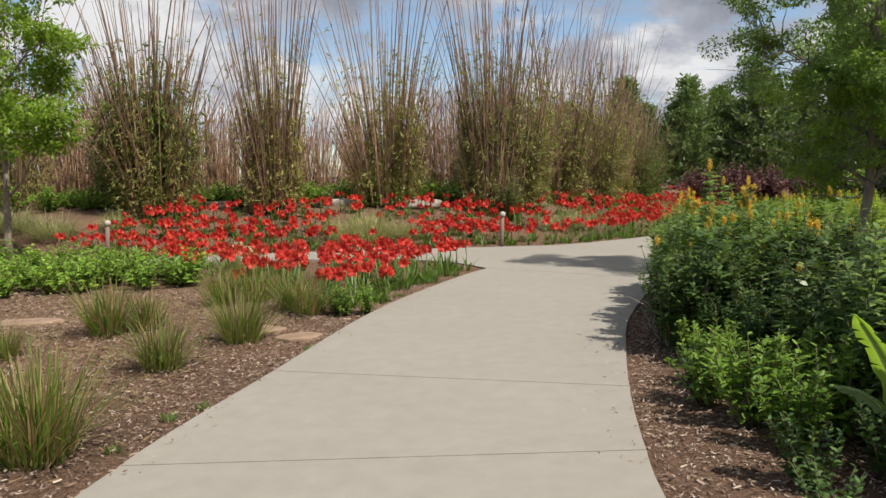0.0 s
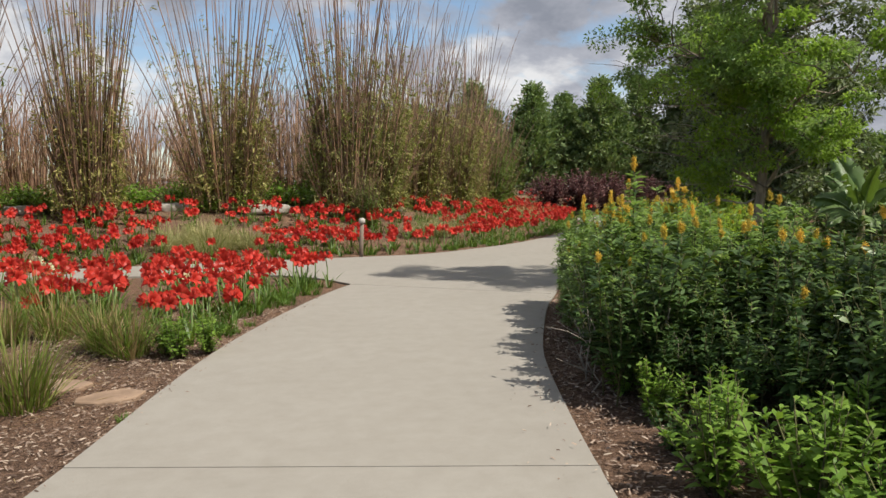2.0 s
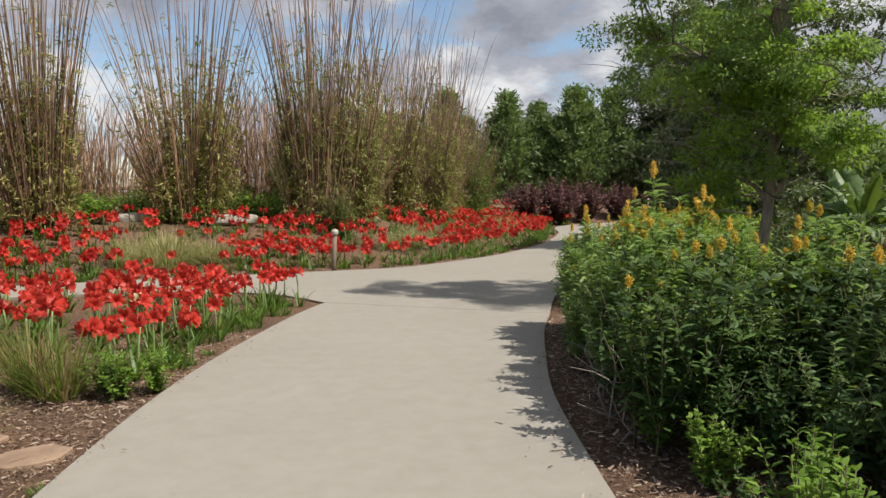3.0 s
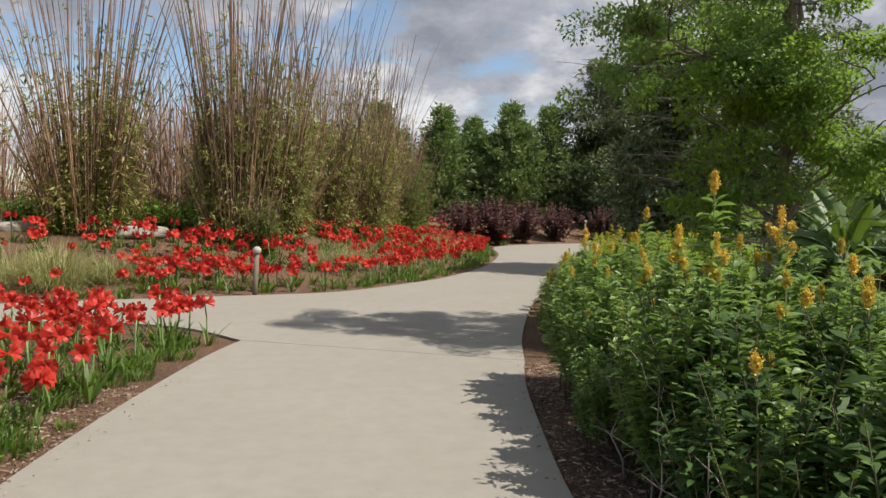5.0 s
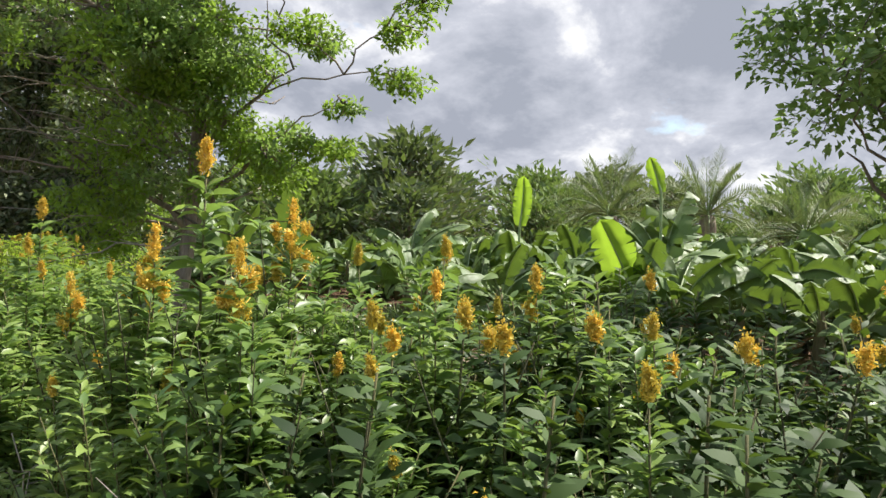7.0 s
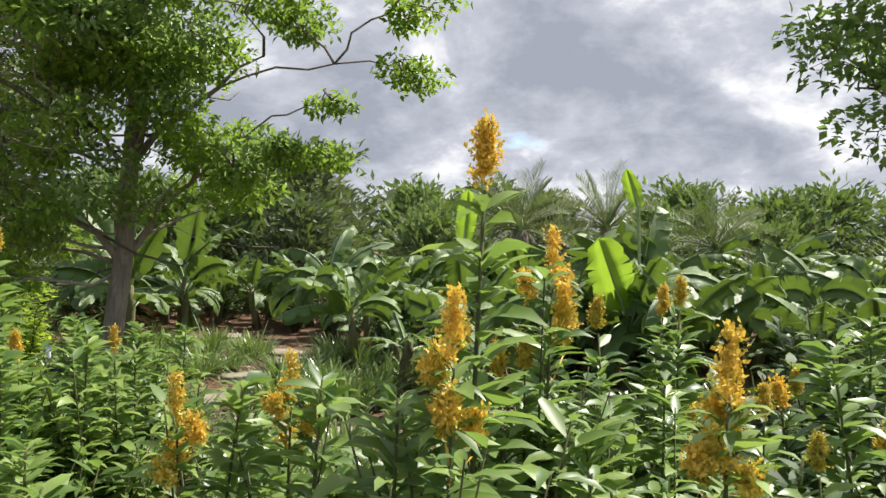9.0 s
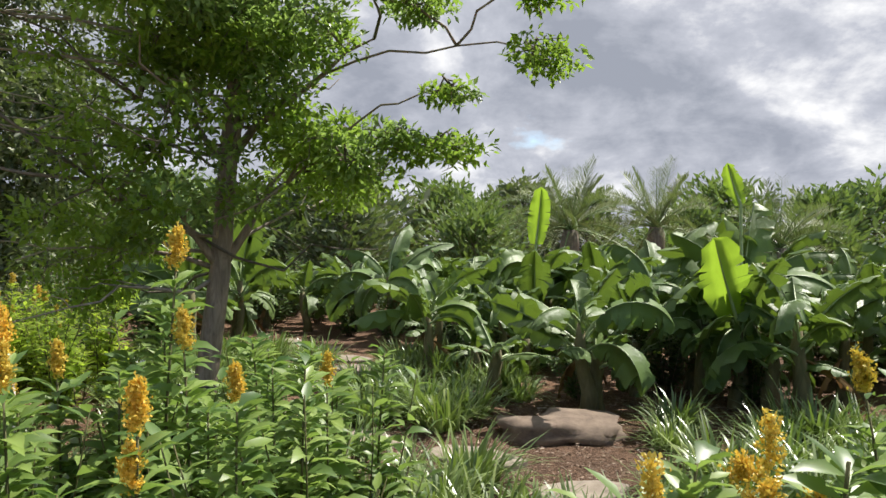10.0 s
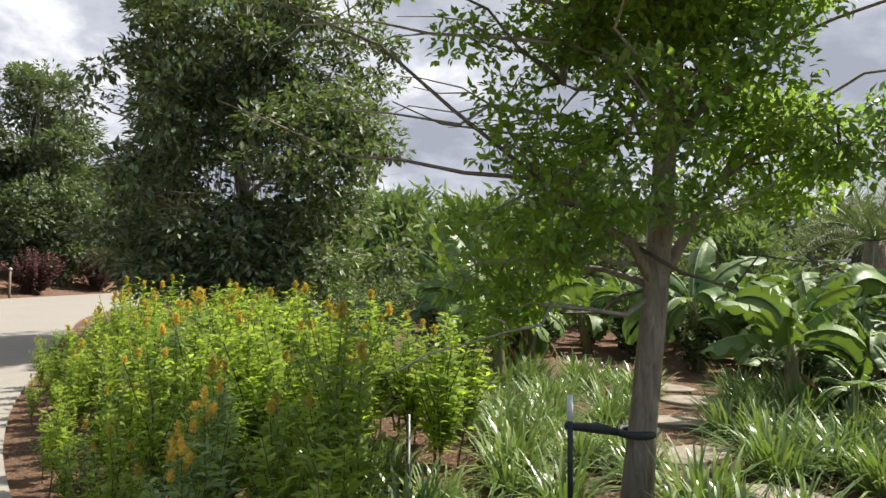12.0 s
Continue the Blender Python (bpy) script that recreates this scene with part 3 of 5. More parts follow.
def make_grass(seed, h, w, mats, name, label, n=260, width=0.007, bend=0.5, spread=0.55, group="", segs=4):
    """A tuft of arching blades; mats: (material, share) pairs."""
    r = np.random.default_rng(seed)
    root = thing(name, (0, 0, -50), label, "grass", group)
    for mat, share, part_name in mats:
        k = int(n * share)
        a = r.uniform(0, 2 * np.pi, k)
        q = np.sqrt(r.uniform(0, 1, k)) * w
        P = np.stack([np.cos(a) * q, np.sin(a) * q, np.zeros(k)], 1)
        out = a + r.normal(0, 0.5, k)
        s = np.abs(r.normal(0, spread, k))
        D = np.stack([np.cos(out) * s, np.sin(out) * s, np.ones(k)], 1)
        blade_set = part_mesh(part_name, *blades(P, D, h * r.uniform(0.55, 1.15, k), width * r.uniform(0.7, 1.3, k), bend * r.uniform(0.3, 1.4, k), segs), mat, root)
        tagged(blade_set, kind="stuff")
    return root


def make_tree(seed, at, blobs, trunk_top, trunk_r, leaf, leaf_size, name, label, clusters=170, per=70, cluster_r=0.36, bark=M_BARK, lean=(0, 0), light=None, light_share=0.0, limbs=9, bare=0, leaf_w=0.45, dead=(), tufts=(), clumps=0, spine=None):
    """A tree: tapered trunk, limbs, twigs and a crown of single leaves in clusters with gaps. blobs: (centre, radii, weight), from the foot;
    tufts: (centre, spread, count, size) of single sprays; clumps: how many masses the clusters gather into."""
    r = np.random.default_rng(seed)
    root = thing(name, at, label, "tree")
    tt = np.array([lean[0], lean[1], trunk_top])
    if spine is None:
        spine = curve_pts((0, 0, -0.1), tt, 0, 9, trunk_r * 0.35, r)
    else:
        z = np.linspace(-0.1, trunk_top, 9)
        way = np.array(spine)
        spine = np.stack([np.interp(z, way[:, 2], way[:, 0]), np.interp(z, way[:, 2], way[:, 1]), z], 1) + r.normal(0, 0.012, (9, 3))
    rad = np.linspace(trunk_r, trunk_r * 0.3, 9)
    rad[0] *= 1.2
    part_mesh("trunk", *tube(spine, rad, 10), bark, root, smooth=True)
    wts = np.array([b[2] for b in blobs], float)
    cents = []
    while len(cents) < (clumps or clusters):
        c, q, _ = blobs[r.choice(len(blobs), p=wts / wts.sum())]
        d = r.normal(0, 1, 3)
        d /= np.linalg.norm(d)
        cents.append(np.array(c) + d * np.array(q) * r.uniform(0.35, 1.0) ** 0.6)
    if clumps:
        mass = [cents[i] for i in r.integers(0, clumps, clusters)]
        cents = [c + r.normal(0, cluster_r * 0.8, 3) * np.array([1, 1, 0.7]) for c in mass]
    spray = [cluster_r] * clusters
    for c, q, k, size in tufts:
        cents += [np.array(c) + r.uniform(-1, 1, 3) * np.array(q) for _ in range(k)]
        spray += [size] * k
    cents = np.array(cents)
    main = []
    for k in range(limbs):
        u = 0.3 + 0.65 * k / limbs
        s = spine[int(u * 8)]
        near = cents[np.argsort(np.abs(cents[:, 2] - s[2] - 0.9) + r.uniform(0, 1.6, len(cents)))[:6]]
        a = k * 2.4 + r.uniform(-0.3, 0.3)
        way = np.array([np.cos(a), np.sin(a)])
        e = near[np.argmax((near[:, :2] - s[:2]) @ way)]
        pts = curve_pts(s, s + (e - s) * 0.8, 0.12, 6, 0.05, r)
        main.append(pts)
        part_mesh("limb", *tube(pts, np.linspace(trunk_r * 0.42, trunk_r * 0.08, 6), 6), bark, root)
    for c, q, k, size in tufts:
        s = spine[int(np.clip(round((c[2] - 0.7 + 0.1) / (trunk_top + 0.1) * 8), 2, 7))]
        near = np.concatenate(main)
        near = near[np.linalg.norm(near - np.array(c), axis=1) > 0.55]
        near = near[np.argmin(np.linalg.norm(near - np.array(c), axis=1) + np.maximum(0, near[:, 2] - c[2] + 0.1) * 2)]
        forked = np.linalg.norm(near - np.array(c)) < 0.8 * np.linalg.norm(s - np.array(c))
        pts = curve_pts(near if forked else s, c, 0.1, 7, 0.016, r)
        main.append(pts)
        part_mesh("limb", *tube(pts, np.linspace(trunk_r * (0.12 if forked else 0.26), 0.005, 7), 6), bark, root)
    inner = np.concatenate(main[:limbs] + [spine[3:]])
    allp = np.concatenate(main + [spine[3:]])
    tw, lv, ll = [], [], []
    for i, c in enumerate(cents):
        # some sprays take the lighter leaf colour, as if the sun caught them
        young = light is not None and r.uniform() < (light_share if i < clusters else 0.75)
        cand = allp[allp[:, 2] < c[2] + 0.3]
        s = cand[np.argmin(np.linalg.norm(cand - c, axis=1))] if len(cand) else spine[-1]
        tw.append(tube(curve_pts(s, c, 0.05, 5, 0.04, r), np.linspace(trunk_r * 0.09 + 0.004, 0.003, 5), 4))
        k = int(per * r.uniform(0.6, 1.4) * (spray[i] / cluster_r) ** 2)
        for j in range(3):
            e = c + r.normal(0, spray[i] * 0.42, 3)
            tw.append(tube(np.array([c, (c + e) / 2 + r.normal(0, 0.03, 3), e]), [0.005, 0.004, 0.002], 3, False))
        ball = unit(r.normal(0, 1, (k, 3))) * r.uniform(0.1, 1, (k, 1)) ** 0.45
        P = c + ball * spray[i] * r.uniform(0.75, 1.25) * np.array([1.0, 1.0, 0.6])
        D = (P - c) + r.normal(0, 0.25, (k, 3)) + np.array([0, 0, -0.08])
        U = r.normal(0, 0.4, (k, 3)) + np.array([0, 0, 1.0])
        sz = leaf_size * r.uniform(0.65, 1.25, k)
        (ll if young else lv).append(diamonds(P, D, U, sz, sz * leaf_w, 0.2))
    for k in range(bare):
        s = inner[r.integers(len(inner))]
        a = r.uniform(0, 2 * np.pi)
        e = s + np.array([np.cos(a), np.sin(a), r.uniform(-0.1, 0.35)]) * r.uniform(0.8, 1.7)
        tw.append(tube(curve_pts(s, e, -0.06, 6, 0.05, r), np.linspace(0.012, 0.003, 6), 4))
    for e, z in dead:
        s = np.array([np.interp(z, spine[:, 2], spine[:, 0]), np.interp(z, spine[:, 2], spine[:, 1]), z])
        pts = curve_pts(s, e, 0.08, 7, 0.04, r)
        bits = [tube(pts, np.linspace(0.016, 0.004, 7), 5)]
        for j in range(5):
            q = pts[r.integers(2, 7)]
            bits.append(tube(curve_pts(q, q + (np.array(e) - s) * r.uniform(0.15, 0.3) + r.normal(0, 0.12, 3), 0.02, 4, 0.02, r), np.linspace(0.006, 0.002, 4), 4))
        part_mesh("bare_branch", *join(*bits), M_GREY_TWIG, root, "bare dead grey branch")
    tagged(part_mesh("twig_work", *join(*tw), bark, root), kind="stuff")
    tagged(part_mesh("crown", *join(*lv), leaf, root), kind="stuff")
    if ll:
        tagged(part_mesh("crown", *join(*ll), light, root, "light green young leaves"), kind="stuff")
    return root


def make_conifer(seed, h, w, leaf, name, label, n=6500, size=0.42, power=0.65):
    """A dense evergreen of drooping tiers."""
    r = np.random.default_rng(seed)
    root = thing(name, (0, 0, -50), label, "tree")
    part_mesh("trunk", *tube(curve_pts((0, 0, -0.1), (0, 0, h * 0.95), 0, 6, 0.04, r), np.linspace(0.16, 0.02, 6), 7), M_BARK, root)
    tw, P, D = [], [], []
    boughs = 130
    for k in range(boughs):
        u = (k + r.uniform(0, 1)) / boughs
        z = h * (0.08 + 0.9 * u)
        a = k * 2.4
        reach = w * 0.5 * (1 - u) ** power * r.uniform(0.45, 1.35) + 0.12
        s = np.array([0, 0, z])
        e = np.array([np.cos(a) * reach, np.sin(a) * reach, z + reach * r.uniform(-0.1, 0.75)])
        tw.append(tube(np.array([s, (s + e) / 2, e]), [0.03 * (1 - u) + 0.008, 0.015, 0.006], 4, False))
        m = n // boughs
        t = r.uniform(0.3, 1.05, m)[:, None]
        P.append(s + (e - s) * t + r.normal(0, 0.2, (m, 3)))
        D.append((e - s) / np.linalg.norm(e - s) + r.normal(0, 0.5, (m, 3)) + np.array([0, 0, 0.25]))
    P, D = np.concatenate(P), np.concatenate(D)
    tagged(part_mesh("bough_work", *join(*tw), M_BARK, root), kind="stuff")
    sz = size * r.uniform(0.5, 1.2, len(P))
    part_mesh("crown", *diamonds(P, D, r.normal(0, 1, (len(P), 3)), sz, sz * 0.36, 0.2), leaf, root)
    return root


def make_bamboo(seed, h, spread, n, leaf_n, label, culm=M_CULM, leaf=M_BAMBOO_LEAF, base_r=0.55, skirt=True):
    """A fountain-shaped clump: many thin culms, small leaves on side twigs, tops almost bare."""
    r = np.random.default_rng(seed)
    root = thing("bamboo_clump", (0, 0, -50), label, "bamboo")
    tubes, P, D = [], [], []
    for k in range(n):
        a, q = r.uniform(0, 2 * np.pi), np.sqrt(r.uniform(0, 1))
        b = np.array([np.cos(a) * q * base_r, np.sin(a) * q * base_r, -0.05])
        hh = h * r.uniform(0.55, 1.08)
        o = spread * q * r.uniform(0.4, 1.15)
        aa = a + r.normal(0, 0.4)
        u = np.linspace(0, 1, 8)[:, None]
        way = np.array([np.cos(aa), np.sin(aa), 0])
        pts = b + np.array([0, 0, 1.0]) * hh * u + way * o * (0.55 * u + 0.45 * u ** 2.2)
        piece = tube(pts, np.linspace(0.024, 0.007, 8) * r.uniform(0.7, 1.3), 5, False) if skirt else tube(pts[::2], np.linspace(0.022, 0.009, 4) * r.uniform(0.7, 1.3), 4, False)
        if skirt:
            part_mesh("culm", *piece, culm, root)
        else:
            tubes.append(piece)
        m = int(leaf_n / n)
        t = 0.03 + 0.75 * r.beta(1.2, 2.3, m)
        for tt in t:
            i = tt * 7
            c = pts[int(i)] + (pts[min(int(i) + 1, 7)] - pts[int(i)]) * (i - int(i))
            g = r.normal(0, 1, 3) * np.array([1, 1, 0.5])
            g /= np.linalg.norm(g)
            e = c + g * r.uniform(0.12, 0.4)
            k2 = 6
            P.append(c + (e - c) * r.uniform(0.4, 1.1, (k2, 1)) + r.normal(0, 0.04, (k2, 3)))
            D.append(g + r.normal(0, 0.5, (k2, 3)) + np.array([0, 0, -0.3]))
    for k in range(150 if skirt else 0):
        a, q = r.uniform(0, 2 * np.pi), np.sqrt(r.uniform(0, 1))
        way = np.array([np.cos(a), np.sin(a), 0])
        hh, o = h * r.uniform(0.2, 0.75), spread * q * r.uniform(0.3, 1.1)
        u = np.linspace(0, 1, 5)[:, None]
        pts = way * q * base_r * 1.05 + np.array([0, 0, 1.0]) * hh * u + way * o * (0.5 * u + 0.3 * u ** 2)
        tubes.append(tube(pts, np.linspace(0.013, 0.004, 5) * r.uniform(0.7, 1.3), 4, False))
    if skirt:
        m = 240
        a = r.uniform(0, 2 * np.pi, m)
        q = base_r * r.uniform(0.7, 1.5, m)
        for j in range(m):
            c = np.array([np.cos(a[j]) * q[j], np.sin(a[j]) * q[j], abs(r.normal(0, 0.75))])
            P.append(c + r.normal(0, 0.12, (6, 3)))
            D.append(r.normal(0, 0.6, (6, 3)) + np.array([np.cos(a[j]), np.sin(a[j]), 0.1]))
    P, D = np.concatenate(P), np.concatenate(D)
    if tubes:
        tagged(part_mesh("culm_mass", *join(*tubes), culm, root), kind="stuff")
    L = r.uniform(0.09, 0.2, len(P))
    foliage = part_mesh("foliage", *diamonds(P, D, r.normal(0, 0.5, (len(P), 3)) + np.array([0, 0, 1]), L, L * 0.22, 0.15), leaf, root)
    tagged(foliage, kind="stuff")
    return root


def banana_blade(r, mid, side, nrm, W, tears, droop):
    """A broad paddle leaf along its midrib: two halves that fall away from the rib, wavy, split in a few places."""
    m = len(mid)
    u = np.linspace(0, 1, m)
    w = W * 0.5 * np.sin(np.pi * np.clip(u * 0.9 + 0.08, 0, 1)) ** 0.42
    w[-1] = 0.02 * W
    V, T = [p for p in mid], []
    for s in (1, -1):
        cuts = set(r.choice(np.arange(2, m - 2), tears, replace=False)) if tears else set()
        phase, fall = r.uniform(0, 6), droop * r.uniform(0.6, 1.3)
        for i in range(m - 1):
            if i in cuts:
                fall = droop * r.uniform(0.4, 1.9)
            new_strip = i == 0 or i in cuts
            if new_strip:
                rows = [i]
            for q in ([i, i + 1] if new_strip else [i + 1]):
                gap = 0.16 * (mid[min(q + 1, m - 1)] - mid[max(q - 1, 0)]) if new_strip and q == i and i else 0
                wave = 0.06 * W * np.sin(phase + q * 1.7) + r.normal(0, 0.03) * W
                a = fall * 0.7
                V.append(mid[q] + w[q] * 0.55 * (side * s * np.cos(a) - nrm * np.sin(a)) + nrm * 0.03 * W)
                wq = w[q] * (1 + r.normal(0, 0.07))
                V.append(mid[q] + wq * (side * s * np.cos(fall) - nrm * np.sin(fall)) + nrm * wave * min(1, w[q] / (0.3 * W)) + gap)
            k = len(V) - 4
            T += [[i, k, k + 2], [i, k + 2, i + 1], [k, k + 1, k + 3], [k, k + 3, k + 2]]
    return np.array(V), np.array(T)


def make_banana(seed, h, label, n=9, flag=None, name="banana_plant", category="banana plant", wide=0.46, dry=1):
    """A banana plant: sheathed stem and long arching paddle leaves. flag: (foot, tip, width) of one young upright leaf."""
    r = np.random.default_rng(seed)
    root = thing(name, (0, 0, -50), label, category)
    st = np.array([r.normal(0, 0.04), r.normal(0, 0.04), h * 0.44])
    part_mesh("stem", *tube(curve_pts((0, 0, -0.05), st, 0, 5, 0.015, r), [0.1, 0.085, 0.07, 0.06, 0.035], 8), M_BANANA_STEM, root, smooth=True)
    z = np.array([0, 0, 1.0])
    m = 15
    for k in range(n + dry):
        old = k >= n
        a = k * 2.4 + r.uniform(-0.4, 0.4)
        L = h * r.uniform(0.3, 0.46) * (0.7 if old else 1.0)
        flat = np.array([np.cos(a), np.sin(a), 0])
        el = r.uniform(-0.5, 0.1) if old else r.uniform(0.3, 1.45)
        bend = r.uniform(0.8, 1.3) if old else r.uniform(0.4, 2.5)
        stalk = st * (r.uniform(0.55, 0.7) if old else r.uniform(0.62, 1.0))
        ang = el - bend * np.linspace(0, 1, m + 3) ** 1.3
        step = (L * 1.25 / (m + 2)) * (np.cos(ang)[:, None] * flat + np.sin(ang)[:, None] * z)
        line = stalk + np.cumsum(step, axis=0)
        mid = line[3:]
        side = np.cross(flat, z)
        roll = r.normal(0, 0.8)
        mean_way = unit(mid[-1] - mid[0])
        nrm = np.cross(side, mean_way)
        side = side * np.cos(roll) + nrm * np.sin(roll)
        nrm = np.cross(side, mean_way)
        W = L * wide * r.uniform(0.85, 1.15)
        V, T = banana_blade(r, mid, side, nrm, W * (0.5 if old else 1), int(r.integers(2, 8)), 1.2 if old else r.uniform(0.1, 0.75))
        leaf = part_mesh("leaf", V, T, M_DRY_LEAF if old else M_BANANA, root, "withered brown hanging leaf" if old else "", smooth=True)
        rib = np.concatenate([stalk[None], line[:-1:2] - nrm * 0.004])
        part_mesh("midrib", *tube(rib, np.linspace(0.017, 0.003, len(rib)), 5, False), M_DRY_LEAF if old else M_RIB, leaf)
    if flag:
        foot, tip, W = np.array(flag[0]), np.array(flag[1]), flag[2]
        mid = foot + (tip - foot) * np.linspace(0, 1, m)[:, None] + np.array([0.05, 0, 0]) * np.sin(np.linspace(0, 3.14, m))[:, None]
        way = unit(tip - foot)
        side = unit(np.cross(way, np.array([1.0, 0.15, 0.1])))
        V, T = banana_blade(r, mid, side, np.cross(side, way), W, 4, 0.06)
        leaf = part_mesh("leaf", V, T, M_BANANA_LIME, root, "young lime-green leaf standing upright", smooth=True)
        rib = np.concatenate([st[None], mid[:-1] - np.cross(side, way) * 0.004])
        part_mesh("midrib", *tube(rib, np.linspace(0.02, 0.004, m), 5, False), M_RIB, leaf)
    return root


def make_palm(seed, crown_z, reach, label, fronds=34):
    """A feather palm: stout trunk and arching fronds of narrow leaflets."""
    r = np.random.default_rng(seed)
    root = thing("feather_palm", (0, 0, -50), label, "palm")
    part_mesh("trunk", *tube(curve_pts((0, 0, -0.1), (0, 0, crown_z), 0, 7, 0.01, r), [0.3, 0.26, 0.25, 0.26, 0.25, 0.27, 0.2], 10), M_BARK, root)
    for k in range(fronds):
        a = k * 2.4
        el = 1.35 - 1.5 * k / fronds + r.normal(0, 0.1)
        way = np.array([np.cos(a) * np.cos(el), np.sin(a) * np.cos(el), np.sin(el)])
        L = reach * r.uniform(0.85, 1.1)
        u = np.linspace(0, 1, 9)[:, None]
        pts = np.array([0, 0, crown_z]) + way * L * u - np.array([0, 0, 1.0]) * L * 0.55 * np.cos(el) * u ** 2.2 + np.array([np.cos(a), np.sin(a), 0]) * 0.1 * u
        frond = part_mesh("frond", *tube(pts, np.linspace(0.025, 0.004, 9), 4, False), M_AMA_STEM, root)
        m = 54
        t = np.linspace(0.15, 0.99, m)
        P = np.stack([np.interp(t, u[:, 0], pts[:, j]) for j in range(3)], 1)
        side = unit(np.cross(way, np.array([0, 0, 1.0])))
        s = np.where(np.arange(m) % 2, 1, -1)[:, None]
        D = side * s + way * 0.75 + np.array([0, 0, 0.35]) + r.normal(0, 0.08, (m, 3))
        part_mesh("leaf_blade", *diamonds(P, D, np.tile([0, 0, 1.0], (m, 1)), 0.5 * np.sin(np.pi * np.clip(t, 0.1, 0.93)) ** 0.5, 0.03, 0.2, 0.3), M_PALM, frond)
    return root


def make_amaryllis(seed, h, petals=M_RED, label="red amaryllis with trumpet blooms on a green stalk"):
    """Strap leaves, one stout stalk and two to four open trumpets."""
    r = np.random.default_rng(seed)
    root = thing("amaryllis", (0, 0, -50), label, "flower", "flowers in the bed")
    top = np.array([r.normal(0, 0.03), r.normal(0, 0.03), h])
    part_mesh("stalk", *tube(curve_pts((0, 0, -0.03), top, 0, 4, 0.004, r), [0.012, 0.011, 0.01, 0.009], 6), M_AMA_STEM, root)
    k = 9
    a = r.uniform(0, 2 * np.pi, k)
    D = np.stack([np.cos(a) * 0.5, np.sin(a) * 0.5, np.ones(k)], 1)
    P = np.stack([np.cos(a) * 0.03, np.sin(a) * 0.03, np.full(k, -0.02)], 1)
    part_mesh("leaf_rosette", *blades(P, D, h * r.uniform(0.7, 1.05, k), 0.035, r.uniform(0.2, 0.9, k), 4), M_AMA_LEAF, root)
    for j in range(r.integers(2, 5)):
        b = j * 2 * np.pi / 3 + r.uniform(-0.5, 0.5)
        axis = unit(np.array([np.cos(b), np.sin(b), r.uniform(-0.05, 0.4)]))
        x = unit(np.cross(axis, np.array([0, 0, 1.0])))
        y = np.cross(axis, x)
        V, T = [top], []
        R = r.uniform(0.075, 0.1)
        for p in range(6):
            g = p * np.pi / 3 + r.normal(0, 0.07)
            c, s_ = x * np.cos(g) + y * np.sin(g), -x * np.sin(g) + y * np.cos(g)
            base = 1 + p * 6
            w = R * (0.62 if p % 2 else 0.5)
            flare = r.uniform(0.85, 1.1)
            pts = [top + axis * 0.055 + c * 0.03 + s_ * w * 0.4, top + axis * 0.055 + c * 0.026, top + axis * 0.055 + c * 0.03 - s_ * w * 0.4,
                   top + axis * 0.095 * flare + c * R * 0.75 + s_ * w * 0.5, top + axis * 0.1 * flare + c * R * 0.72 - s_ * w * 0.5,
                   top + axis * 0.085 * flare + c * R * 1.12]
            V += pts
            T += [[0 if i == 0 else base + i - 1 for i in q] for q in ((0, 1, 2), (0, 2, 3), (1, 4, 2), (2, 4, 5), (2, 5, 3), (4, 6, 5))]
        part_mesh("bloom", np.array(V).reshape(-1, 3), np.array(T), petals, root, smooth=False)
    return root


def hide_template(ob):
    """Templates are removed once the copies stand."""
    for o in (*ob.children_recursive, ob):
        bpy.data.objects.remove(o)


def plant(templates, spots, r, size=(0.85, 1.15), lean=0.06, label=None):
    """Copies of the templates at the spots (x, y[, scale])."""
    out = []
    for i, q in enumerate(spots):
        s = r.uniform(*size) * (q[2] if len(q) > 2 else 1.0)
        t = templates[int(r.integers(len(templates)))] if len(q) < 4 else templates[q[3]]
        ob = copy_thing(t, place((q[0], q[1], land_at(q[0], q[1]) - 0.01), r.uniform(0, 6.28), s, r.normal(0, lean), r.uniform(0, 6.28)))
        out.append(tagged(ob, label) if label else ob)
    return out


def scatter(r, n, test, x0, x1, y0, y1, gap):
    """n spots that pass the test, at least gap apart."""
    out, tries = [], 0
    while len(out) < n and tries < n * 60:
        tries += 1
        x, y = r.uniform(x0, x1), r.uniform(y0, y1)
        if test(x, y) and all((x - a) ** 2 + (y - b) ** 2 > gap * gap for a, b in out):
            out.append((x, y))
    return out


